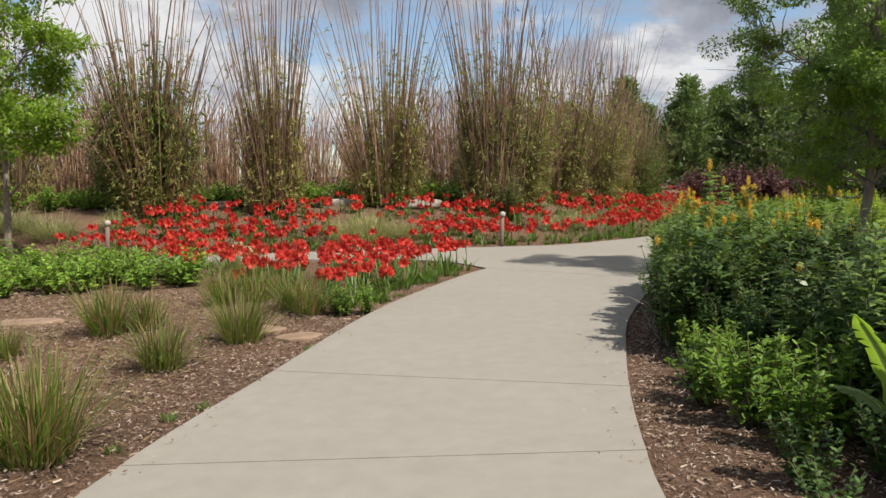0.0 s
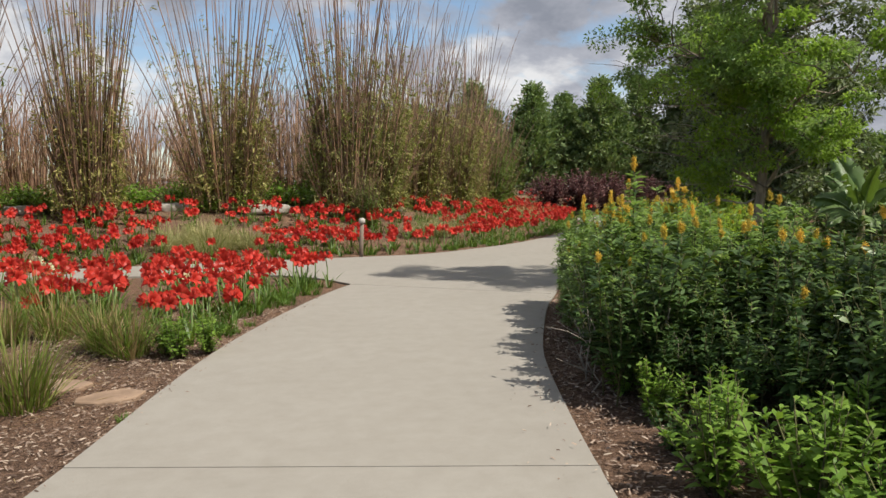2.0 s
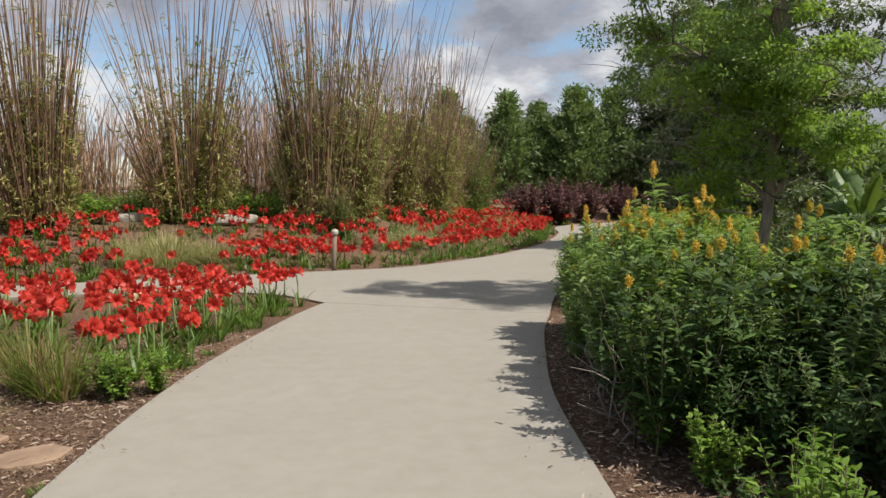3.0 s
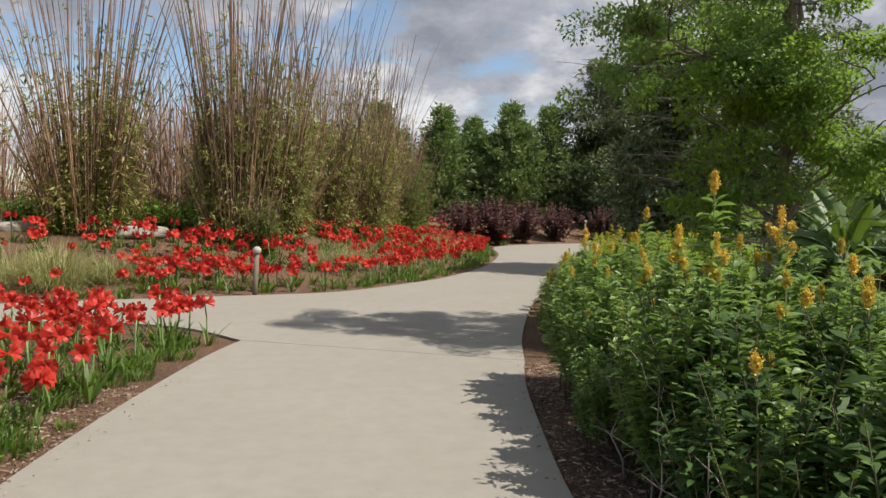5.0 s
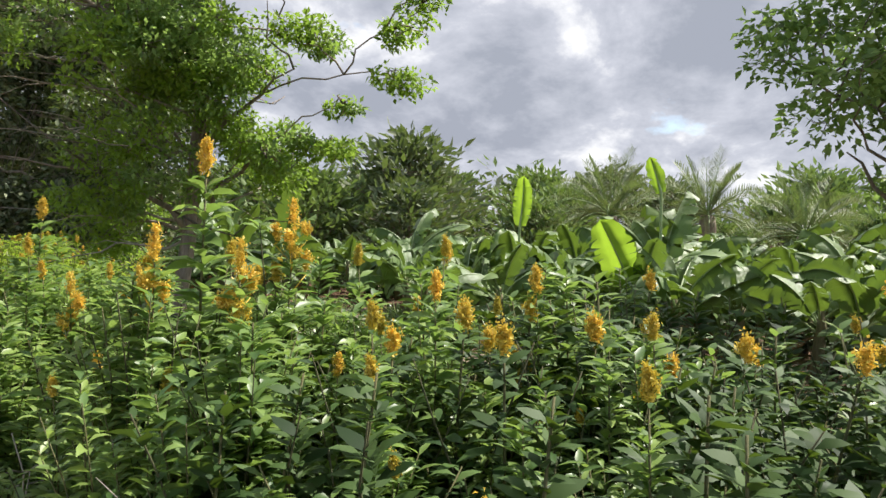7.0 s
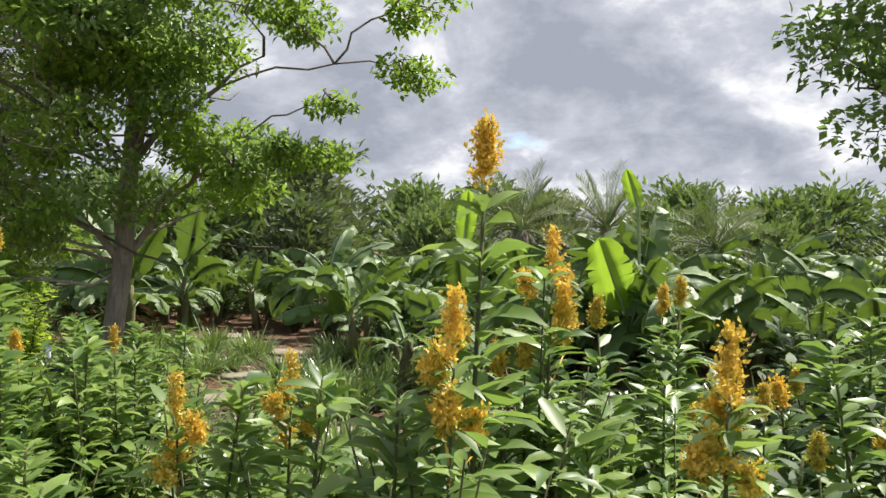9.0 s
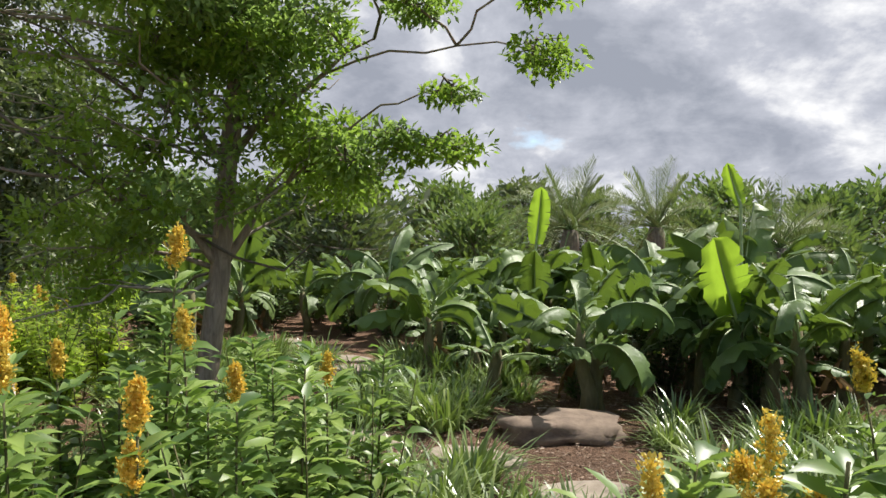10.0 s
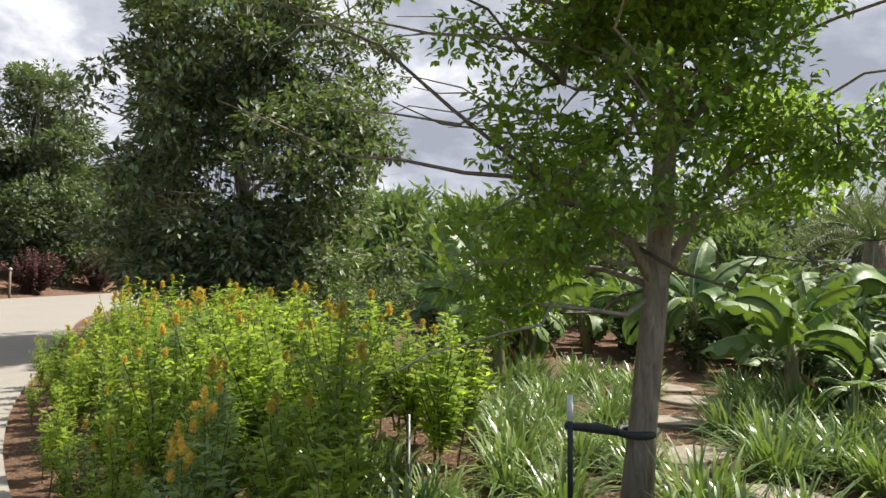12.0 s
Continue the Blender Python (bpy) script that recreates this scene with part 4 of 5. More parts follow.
# ---- the big oak-like tree beside the path ----
OAK = (6.42, 11.48, land_at(6.42, 11.48))
OAK_LINE = [(0, 0, -0.1), (0.03, -0.02, 0.5), (0.12, -0.1, 1.5), (0.15, -0.14, 1.9), (0.12, -0.2, 2.6), (0.1, -0.2, 5.8)]
TUFTS = [((0.2, -2.19, 2.8), (0.1, 0.1, 0.1), 3, 0.2), ((0.12, -2.25, 3.2), (0.15, 0.15, 0.08), 3, 0.18), ((-0.15, -2.6, 3.3), (0.15, 0.15, 0.08), 4, 0.18),
         ((0.34, -1.63, 2.6), (0.06, 0.1, 0.05), 3, 0.14), ((0.15, -1.5, 2.2), (0.12, 0.3, 0.1), 7, 0.18), ((0.1, -0.95, 2.15), (0.2, 0.35, 0.15), 8, 0.22),
         ((0.05, -0.5, 2.7), (0.35, 0.35, 0.35), 14, 0.27), ((0.1, -1.2, 3.15), (0.25, 0.35, 0.15), 5, 0.24), ((-0.15, 0.35, 2.5), (0.45, 0.5, 0.5), 12, 0.24),
         ((-0.5, 0.25, 1.85), (0.35, 0.4, 0.3), 9, 0.22), ((-0.1, 0.75, 1.4), (0.3, 0.4, 0.25), 9, 0.21), ((-0.35, -0.15, 2.2), (0.3, 0.3, 0.4), 7, 0.22), ((0.5, -0.7, 2.3), (0.3, 0.4, 0.4), 10, 0.25)]
make_tree(11, OAK, [((-0.1, 0.0, 4.4), (1.5, 1.5, 1.5), 5), ((-1.25, 0.85, 3.6), (0.8, 0.8, 0.75), 1.8), ((-1.1, 0.8, 5.2), (0.9, 0.9, 0.8), 1.2), ((-0.2, 0.2, 6.4), (1.3, 1.3, 0.9), 2), ((-0.2, 0.1, 3.1), (1.0, 0.9, 0.5), 2.6)],
          5.8, 0.085, M_OAK_LEAF, 0.066, "oak_tree", "young oak with dense green crown and slim grey trunk", clusters=190, per=235, cluster_r=0.26, spine=OAK_LINE,
          light=M_OAK_LIGHT, light_share=0.35, limbs=13, bare=26, leaf_w=0.5, clumps=72, tufts=TUFTS,
          dead=[((-0.95, 1.3, 2.3), 2.15), ((-1.0, 1.5, 2.75), 2.5), ((-0.8, 1.4, 3.0), 2.8), ((-1.1, 1.6, 3.4), 3.0), ((1.1, -0.5, 1.95), 1.5), ((-0.7, 0.8, 1.45), 1.5), ((-0.8, 0.7, 1.1), 1.35)])

# ---- shade tree by the bananas ----
# last two crown masses are unseen, added to cast shade on the bed
make_tree(12, (7.8, 5.0, -0.03), [((0.1, -0.2, 4.3), (1.3, 1.3, 2.0), 5), ((-0.35, 0.35, 2.8), (0.75, 0.75, 0.75), 2.0), ((-1.1, -2.3, 3.9), (1.7, 1.6, 1.2), 3.4), ((-2.35, -0.9, 4.6), (1.1, 1.1, 0.8), 0.45)], 5.5, 0.08, M_OAK_LEAF, 0.088, "maple_tree",
          "dark green broadleaf tree beside the banana plants", clusters=205, per=150, cluster_r=0.34, limbs=11, leaf_w=0.7, clumps=95)

# ---- tree beyond the left bed ----
make_tree(13, (-9.2, 15.6, -0.03), [((0, 0, 4.6), (1.6, 1.6, 2.2), 5), ((0.7, -0.3, 3.0), (0.9, 0.9, 0.7), 1.5)], 6.0, 0.08, M_OAK_LIGHT, 0.13, "ash_tree",
          "fresh green broadleaf tree at the edge of the bed", clusters=95, per=170, cluster_r=0.4, limbs=8)

# ---- dense dark evergreens by the bend ----
make_tree(14, (13.2, 20.4, -0.03), [((0, 0, 3.4), (2.6, 2.6, 2.4), 5), ((0.2, 0.0, 5.8), (2.5, 2.5, 2.0), 3.4), ((0, 0, 1.4), (2.5, 2.5, 0.9), 2.2)], 7.2, 0.16, M_EVERGREEN, 0.17, "evergreen_oak",
          "dense dark evergreen tree with silvery highlights in its leaf colour", clusters=330, per=180, cluster_r=0.5, limbs=10, bare=26, bark=M_GREY_TWIG, clumps=240)
make_tree(15, (27.4, 47.6, 0.0), [((0, 0, 4.2), (4.2, 4.2, 3.0), 5), ((0.2, 0.2, 7.6), (2.9, 2.9, 2.2), 2.6), ((0.2, 0.1, 10.4), (1.7, 1.7, 1.5), 1), ((0, 0, 1.6), (4.0, 4.0, 1.2), 2)], 10.5, 0.16, M_GREY_LEAF, 0.3, "evergreen_oak",
          "dense grey-green evergreen tree behind the bend", clusters=230, per=150, cluster_r=0.95, limbs=9, bare=12, bark=M_GREY_TWIG)

# ---- conifers and far trees ----
t_con = [make_conifer(21, 8.0, 5.2, M_CONIFER, "conifer", "dark green conifer in the row behind the path", 6500, 0.36, 0.74), make_conifer(22, 6.9, 5.6, M_CONIFER, "conifer", "dark green conifer in the row behind the path", 6500, 0.36, 0.66)]
r_far = np.random.default_rng(5)
for i in range(46):
    u = i / 45
    x, y = 8.0 + 32 * u + r_far.normal(0, 0.6), 52.0 - 5.5 * u * u + (2.5 if i % 2 else -1.5) + r_far.normal(0, 0.8)
    copy_thing(t_con[i % 2], place((x, y, land_at(x, y) - 0.2), r_far.uniform(0, 6), r_far.uniform(0.6, 1.0)))
t_bush = [make_conifer(23, 4.6, 5.6, M_GREY_LEAF, "distant_tree", "hazy grey-green tree on the horizon", 2500, 0.5, 0.45), make_conifer(24, 4.2, 6.0, M_CONIFER, "distant_tree", "dark green tree on the horizon", 2500, 0.52, 0.45)]
for x, y, s, k in [(24.0, 17.2, 1.0, 0), (21.5, 19.5, 0.75, 1), (30, 19, 0.9, 0), (33, 14, 0.8, 1), (35, 9.5, 0.85, 0), (36, 5, 0.8, 1), (35, 0, 0.9, 1), (33, -5, 0.95, 1), (31, -10, 1.0, 0), (28, -14, 1.0, 1), (27, 25, 0.95, 1), (32, 30, 1.05, 0), (29, 22, 0.8, 1),
                   (36, 25, 1.0, 1), (39, 33, 1.1, 1), (24, -12, 0.9, 1), (40, 17, 1.1, 1), (41, 3, 1.1, 1), (27, 7.2, 0.5, 1), (24, 3, 0.55, 1), (23.5, 12.5, 0.6, 1), (20.5, 15.5, 0.6, 0), (20.5, 24, 0.7, 1), (22, -2, 0.7, 0), (20, -6, 0.8, 1), (37, 21, 1.0, 1), (37, 12.5, 1.0, 0), (38, -3, 1.0, 1), (25.0, 28.5, 0.8, 1)]:
    copy_thing(t_bush[k], place((x, y, land_at(x, y) - 0.15), r_far.uniform(0, 6), s))
for t in t_con + t_bush:
    hide_template(t)
t_palm = [make_palm(31, 2.3, 2.3, "grey-green feather palm with arching fronds"), make_palm(32, 1.9, 2.0, "grey-green feather palm with arching fronds", 28)]
for x, y, s, k in [(20.0, 9.6, 0.88, 0), (18.6, 5.2, 0.85, 1), (23.0, 7.4, 0.95, 0), (15.0, 1.6, 0.9, 1)]:
    copy_thing(t_palm[k], place((x, y, -0.03), r_far.uniform(0, 6), s))
for t in t_palm:
    hide_template(t)
t_purple = [make_shrub(41, 2.3, 3.6, M_PURPLE, "purple_hedge", "dark purple-leaved hedge shrub past the bend", n=4200, length=0.24, width=0.12, stems=60, twig=M_BARK)]
for x, y, s in [(15.3, 38.6, 1.0), (17.6, 40.6, 0.95), (20.5, 41.9, 0.9), (24.0, 42.7, 0.9), (28, 43.6, 0.9), (13.6, 38.8, 0.85)]:
    copy_thing(t_purple[0], place((x, y, land_at(x, y)), r_far.uniform(0, 6), s))
hide_template(t_purple[0])

# ---- bamboo on the bank ----
r_bam = np.random.default_rng(8)
BL = "tall bamboo clump with tan culms and sparse olive leaves"
t_bam = [make_bamboo(51, 7.4, 2.3, 64, 2300, BL, base_r=0.85), make_bamboo(52, 8.0, 1.7, 60, 1500, BL, base_r=0.62), make_bamboo(53, 7.0, 2.3, 64, 2900, BL, base_r=0.85)]
t_green = make_bamboo(54, 4.6, 1.5, 50, 2600, "leafy green bamboo clump", leaf=M_BAMBOO_GREEN)
t_dry = [make_bamboo(55, 5.4, 1.6, 120, 420, "dry reddish-brown bamboo thicket behind the clumps", M_DRY_CULM, M_STRAW, 1.1, False), make_bamboo(56, 4.8, 1.4, 110, 420, "dry reddish-brown bamboo thicket behind the clumps", M_DRY_CULM, M_STRAW, 1.2, False)]
for x, y, k, s in [(-13.6, 23.2, 0, 1.0), (-8.4, 21.9, 2, 1.0), (-5.1, 22.3, 1, 1.0), (-1.75, 23.6, 0, 1.0), (1.45, 23.0, 1, 1.0), (2.3, 24.0, 2, 0.95), (4.2, 26.9, 0, 0.95), (5.8, 28.6, 2, 0.9), (7.6, 32.2, 1, 0.85)]:
    copy_thing(t_bam[k], place((x, y, land_at(x, y)), r_bam.uniform(0, 6), s))
for x, y, s in [(8.4, 33.0, 1.0), (9.4, 35.2, 1.0), (-8.9, 22.4, 1.45), (2.0, 22.2, 0.36), (1.2, 27.5, 0.85), (-10.5, 25.0, 1.2)]:
    copy_thing(t_green, place((x, y, land_at(x, y)), r_bam.uniform(0, 6), s))
for i in range(26):
    x = -22 + 1.25 * i + r_bam.normal(0, 0.5)
    y = 30 + 0.12 * x + r_bam.normal(0, 1.2) + max(0, x) * 0.7
    copy_thing(t_dry[i % 2], place((x, y, land_at(x, y)), r_bam.uniform(0, 6), r_bam.uniform(0.75, 1.1)))
for t in t_bam + t_dry + [t_green]:
    hide_template(t)

# ---- line of stepping stones through the bed ----
WALK = [(6.3, 8.6), (7.05, 9.3), (7.5, 10.2), (7.8, 11.3), (9.2, 11.75), (11.4, 11.95), (13.6, 14.2)]


def off_walk(x, y):
    """Distance from the line of stepping stones through the bed."""
    best = 9.0
    for (ax, ay), (bx, by) in zip(WALK, WALK[1:]):
        u = min(1, max(0, ((x - ax) * (bx - ax) + (y - ay) * (by - ay)) / ((bx - ax) ** 2 + (by - ay) ** 2)))
        best = min(best, math.hypot(x - ax - u * (bx - ax), y - ay - u * (by - ay)))
    return best


# ---- banana plants ----
r_ban = np.random.default_rng(9)
BN = "leafy green banana plant with broad arching leaves"
t_ban = [make_banana(61, 2.2, BN, 11), make_banana(62, 2.4, BN, 11), make_banana(63, 2.0, BN, 10), make_banana(67, 2.2, BN, 12)]


def grove(x, y):
    """Where the bananas stand: a front that draws back beside the stepping stones."""
    return x > 8.92 + max(0.0, y - 9.7) * 0.75 - max(0.0, 6.5 - y) * 0.1 and off_walk(x, y) > 0.8


for x, y in scatter(r_ban, 80, grove, 8.6, 17.5, 2.2, 17.5, 0.72):
    copy_thing(t_ban[int(r_ban.integers(4))], place((x, y, -0.03), r_ban.uniform(0, 6), r_ban.uniform(0.8, 1.05), r_ban.normal(0, 0.08), r_ban.uniform(0, 6)))
for t in t_ban:
    hide_template(t)
t_tall = make_banana(69, 2.4, "tall banana plant beside the dark evergreen", 10)
for x, y in [(11.2, 14.7), (12.1, 15.4), (10.6, 14.0), (12.4, 14.3)]:
    copy_thing(t_tall, place((x, y, -0.03), r_ban.uniform(0, 6), r_ban.uniform(0.85, 1.05)))
hide_template(t_tall)
t_sucker = make_banana(66, 1.2, "young banana sucker in the shade of the grove", 6, dry=1)
for x, y in scatter(r_ban, 26, lambda x, y: grove(x - 0.25, y), 9.2, 12.5, 4.5, 12.0, 0.55):
    copy_thing(t_sucker, place((x, y, -0.03), r_ban.uniform(0, 6), r_ban.uniform(0.7, 1.15)))
hide_template(t_sucker)
BF = "banana plant with one young lime-green upright leaf"
for k, (x, y, h, flag) in enumerate([(9.65, 7.55, 1.75, ((-0.2, 0.05, 0.93), (-0.75, 0.33, 1.66), 0.47)), (12.2, 9.75, 2.2, ((0.05, 0.0, 1.62), (-0.1, -0.08, 2.4), 0.3)), (10.4, 7.35, 2.5, ((0.0, 0.05, 2.05), (-0.05, 0.2, 2.49), 0.2))]):
    copy = make_banana(640 + k, h, BF, 7, flag)
    copy.matrix_basis = place((x, y, -0.03))

# ---- golden perennials along the right edge ----
r_gold = np.random.default_rng(10)
GL = "tall leafy perennial with golden yellow flower plumes"
GN = "tall leafy green perennial without open flowers"
t_gold = [make_goldenrod(71, 1.54, M_GOLD_LEAF, 0.19, label=GL), make_goldenrod(72, 1.4, M_GOLD_LEAF, 0.14, label=GL), make_goldenrod(73, 1.42, M_GOLD_LEAF, 0.0, label=GN), make_goldenrod(74, 1.3, M_GOLD_LEAF, 0.0, label=GN), make_goldenrod(70, 1.46, M_GOLD_LEAF, 0.17, label=GL), make_goldenrod(69, 1.4, M_GOLD_LEAF, 0.13, label="tall leafy perennial with pale yellow-green flower plumes", gold=M_FADED)]
DL = "leafy perennial coloured dark for the shade of the bed"
t_dark = [make_goldenrod(78, 1.0, M_SHADED_LEAF, 0.0, 210, 0.13, 0.042, 8, DL, "leafy_perennial", fine=False), make_goldenrod(79, 0.85, M_SHADED_LEAF, 0.0, 200, 0.12, 0.04, 8, DL, "leafy_perennial", fine=False), make_goldenrod(80, 1.1, M_GOLD_LEAF, 0.0, 200, 0.13, 0.04, 7, "green leafy perennial in the flower bed", "leafy_perennial", fine=False), make_goldenrod(81, 1.0, M_SHADED_LEAF, 0.09, 200, 0.12, 0.04, 7, "shade-dark leafy perennial with a few gold florets", "leafy_perennial", fine=False)]
MIX = [5, 2, 3, 1, 3, 5, 2]
spots = [(2.97, 8.23, 1.16, 1), (2.7, 8.25, 0.92, 4), (2.67, 7.86, 0.9, 4), (2.94, 8.77, 0.8, 4), (3.05, 8.62, 0.78, 0), (3.6, 9.8, 0.92, 1), (3.74, 10.06, 1.05, 1), (3.56, 10.17, 0.86, 1), (3.3, 8.1, 0.93, 0)]


def low_gap(x, y):
    """The low strip of the bed through which the stepping stones show."""
    return x > 2.95 and 8.83 + 0.05 * (x - 3) < y < 9.45 + 0.1 * (x - 3)

plant(t_gold, spots, r_gold, (1.0, 1.02), 0.02)
shade_mix = random.Random(3)
zone_a = scatter(r_gold, 122, lambda x, y: edge_x(y) + (0.4 if y < 8.6 else 0.22) < x < edge_x(y) + 2.2 and not (y > 8.4 and x > 3.3) and not (y > 7.9 and x > 3.9), 1.7, 5.0, 6.5, 9.25, 0.15)
plant(t_gold, [(x, y, min(1.0, 0.5 + 0.5 * min(1, (x - edge_x(y)) / 0.75)) * (0.8 + 0.12 * min(1, (y - 6.6) / 1.2)) * (0.5 if low_gap(x, y) else 1), MIX[int(r_gold.integers(7))]) for x, y in zone_a if y > 7.6 or shade_mix.random() < 0.65], r_gold, (0.74, 1.12), 0.1)
# dark-leaved copies mixed in to paint the shaded face of the bush
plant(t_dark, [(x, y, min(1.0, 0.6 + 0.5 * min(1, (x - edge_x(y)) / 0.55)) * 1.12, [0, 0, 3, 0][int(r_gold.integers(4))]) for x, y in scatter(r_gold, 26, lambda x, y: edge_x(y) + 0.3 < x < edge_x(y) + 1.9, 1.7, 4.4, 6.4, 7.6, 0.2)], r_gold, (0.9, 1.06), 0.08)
zone_b = scatter(r_gold, 118, lambda x, y: edge_x(y) + 0.3 < x < edge_x(y) + 1.7 and y < (10.5 if x < 3.55 else 10.25), 2.4, 5.2, 9.15, 10.8, 0.13)
plant(t_gold, [(x, y, (0.74 + 0.2 * r_gold.uniform()) * (0.5 if low_gap(x, y) else 1), [1, 2, 3, 3, 2, 3, 3, 2][int(r_gold.integers(8))]) for x, y in zone_b], r_gold, (0.92, 1.06), 0.06)
LL = "bushy lime-green perennial with faded gold plumes"
t_lime = [make_goldenrod(75, 1.08, M_LIME_LEAF, 0.11, 200, 0.14, 0.044, 9, LL, "bushy_perennial", fine=False, gold=M_FADED), make_goldenrod(76, 1.05, M_LIME_LEAF, 0.0, 210, 0.14, 0.044, 9, "bushy lime-green perennial of the flower bed", "bushy_perennial", fine=False), make_goldenrod(77, 1.0, M_GOLD_LEAF, 0.14, 220, 0.12, 0.036, 9, LL, "bushy_perennial", fine=False)]
LABEL_AT = (6.35, 12.85)


def bush_c(x, y):
    if not (edge_x(y) + 0.2 < x < edge_x(y) + 3.6 and y > 11.55 + 0.36 * (x - 3.5)) or (x - OAK[0]) ** 2 + (y - OAK[1]) ** 2 < 1.4:
        return False
    u = min(1, max(0, ((LABEL_AT[0] - x) * 0.87 + (LABEL_AT[1] - y) * 0.49) / 1.3))
    return (x - LABEL_AT[0] + 0.87 * 1.3 * u) ** 2 + (y - LABEL_AT[1] + 0.49 * 1.3 * u) ** 2 > 0.12


zone_c = scatter(r_gold, 215, bush_c, 3.6, 11.5, 11.5, 19.0, 0.19)
plant(t_lime, [(x, y, min(1.0, 0.62 + 0.38 * (x - edge_x(y) - 0.4)), [0, 1, 0, 0, 1, 0, 1, 2][int(r_gold.integers(8))]) for x, y in zone_c], r_gold, (0.76, 1.18), 0.1)
plant(t_gold, [(4.56, 12.75, 0.62, 0), (4.4, 12.72, 0.58, 4), (4.3, 12.6, 0.52, 0), (4.95, 13.1, 0.66, 1), (5.3, 13.4, 0.66, 5)], r_gold, (0.95, 1.02), 0.04)
# near stretch of the bed: its shade sits in the dark leaf colour
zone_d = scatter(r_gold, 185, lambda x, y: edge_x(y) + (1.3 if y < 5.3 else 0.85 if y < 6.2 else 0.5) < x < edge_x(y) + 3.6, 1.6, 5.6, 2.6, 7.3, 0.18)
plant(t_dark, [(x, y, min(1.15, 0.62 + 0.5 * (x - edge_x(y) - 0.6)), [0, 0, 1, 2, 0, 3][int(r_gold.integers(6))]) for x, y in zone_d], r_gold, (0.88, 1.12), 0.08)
for t in t_gold + t_lime + t_dark:
    hide_template(t)

# ---- low fresh shrubs at the kerb ----
r_low = np.random.default_rng(12)
t_fresh = [make_shrub(91, 0.55, 0.55, M_FRESH_LEAF, "low_shrub", "bright green low shrub beside the path", n=520, length=0.09, width=0.034, stems=16), make_shrub(92, 0.48, 0.6, M_FRESH_LEAF, "low_shrub", "bright green low shrub beside the path", n=500, length=0.085, width=0.034, stems=16),
           make_shrub(93, 0.45, 0.6, M_SHADED_LEAF, "low_shrub", "dull green low shrub beside the path", n=320, length=0.08, width=0.034, stems=12)]
for x, y, k, s in [(1.95, 4.55, 0, 1.2), (1.8, 5.0, 1, 1.1), (2.3, 4.3, 1, 1.25), (2.0, 4.1, 0, 1.0), (2.3, 4.75, 0, 1.2), (2.05, 5.4, 1, 1.05), (2.05, 6.1, 0, 0.8), (2.15, 6.75, 1, 0.75), (1.8, 3.6, 2, 0.9), (1.65, 3.1, 2, 0.8), (2.3, 3.7, 2, 1.0), (2.45, 5.0, 1, 0.9), (2.35, 7.1, 2, 0.7), (2.6, 8.1, 2, 0.6), (1.9, 5.6, 2, 0.7)]:
    copy_thing(t_fresh[k], place((x, y, -0.03), r_low.uniform(0, 6), s))
hide_template(t_fresh[2])
t_back = make_shrub(94, 1.25, 1.7, M_SHADED_LEAF, "background_shrub", "dense shrub in shade-dark green behind the perennials", n=1000, length=0.15, width=0.065, stems=36, twig=M_BARK)
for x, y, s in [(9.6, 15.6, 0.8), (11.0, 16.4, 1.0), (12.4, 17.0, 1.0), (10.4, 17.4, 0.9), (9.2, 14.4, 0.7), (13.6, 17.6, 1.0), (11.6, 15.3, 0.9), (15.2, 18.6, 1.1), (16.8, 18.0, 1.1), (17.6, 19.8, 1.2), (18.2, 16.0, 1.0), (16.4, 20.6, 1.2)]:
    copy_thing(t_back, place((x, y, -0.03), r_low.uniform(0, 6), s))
# added dark shrubs that stand in for the deep shade under the bananas
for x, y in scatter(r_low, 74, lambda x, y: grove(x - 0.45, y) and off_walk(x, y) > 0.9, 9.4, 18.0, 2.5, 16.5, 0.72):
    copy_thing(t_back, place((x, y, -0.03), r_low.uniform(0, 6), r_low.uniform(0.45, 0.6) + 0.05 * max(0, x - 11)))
hide_template(t_back)

# one big canna leaf reaching in beside the kerb
canna = make_banana(65, 0.75, "broad-leaved canna plant at the edge of the bed", 3, ((-0.03, 0.0, 0.32), (-0.3, 0.0, 0.92), 0.2), "canna_plant", "canna", 0.3, 0)
canna.matrix_basis = place((2.21, 3.42, -0.03))
canna = make_banana(68, 1.3, "broad-leaved canna plant at the edge of the bed", 6, None, "canna_plant", "canna", 0.34, 1)
canna.matrix_basis = place((4.4, 6.6, -0.03), 2.2)

# ---- dry twigs in the perennial bed ----
def dry_twig(x, y, h, seed):
    r = np.random.default_rng(seed)
    root = thing("dry_twig", (x, y, land_at(x, y)), "bare tan twig standing among the perennials", "twig")
    a = r.uniform(0, 6.28)
    top = np.array([math.cos(a) * 0.25 * h, math.sin(a) * 0.25 * h, h])
    pts = curve_pts((0, 0, -0.03), top, 0, 7, 0.02, r)
    bits = [tube(pts, np.linspace(0.007, 0.002, 7), 5)]
    for j in range(9):
        q = pts[r.integers(1, 6)]
        bits.append(tube(curve_pts(q, q + np.array([r.normal(0, 0.16), r.normal(0, 0.16), r.uniform(0.05, 0.28)]), 0, 4, 0.015, r), np.linspace(0.004, 0.0015, 4), 4))
    tagged(part_mesh("branch", *join(*bits), M_GREY_TWIG, root), kind="stuff")


for k, (x, y, h) in enumerate([(2.2, 7.55, 0.75), (2.05, 7.2, 0.6), (2.5, 8.35, 0.8), (2.35, 7.9, 0.85), (2.75, 8.9, 0.7), (1.95, 6.9, 0.55), (2.9, 9.5, 0.8), (3.3, 9.2, 0.7), (2.4, 6.4, 0.7)]):
    dry_twig(x, y, h, 400 + k)

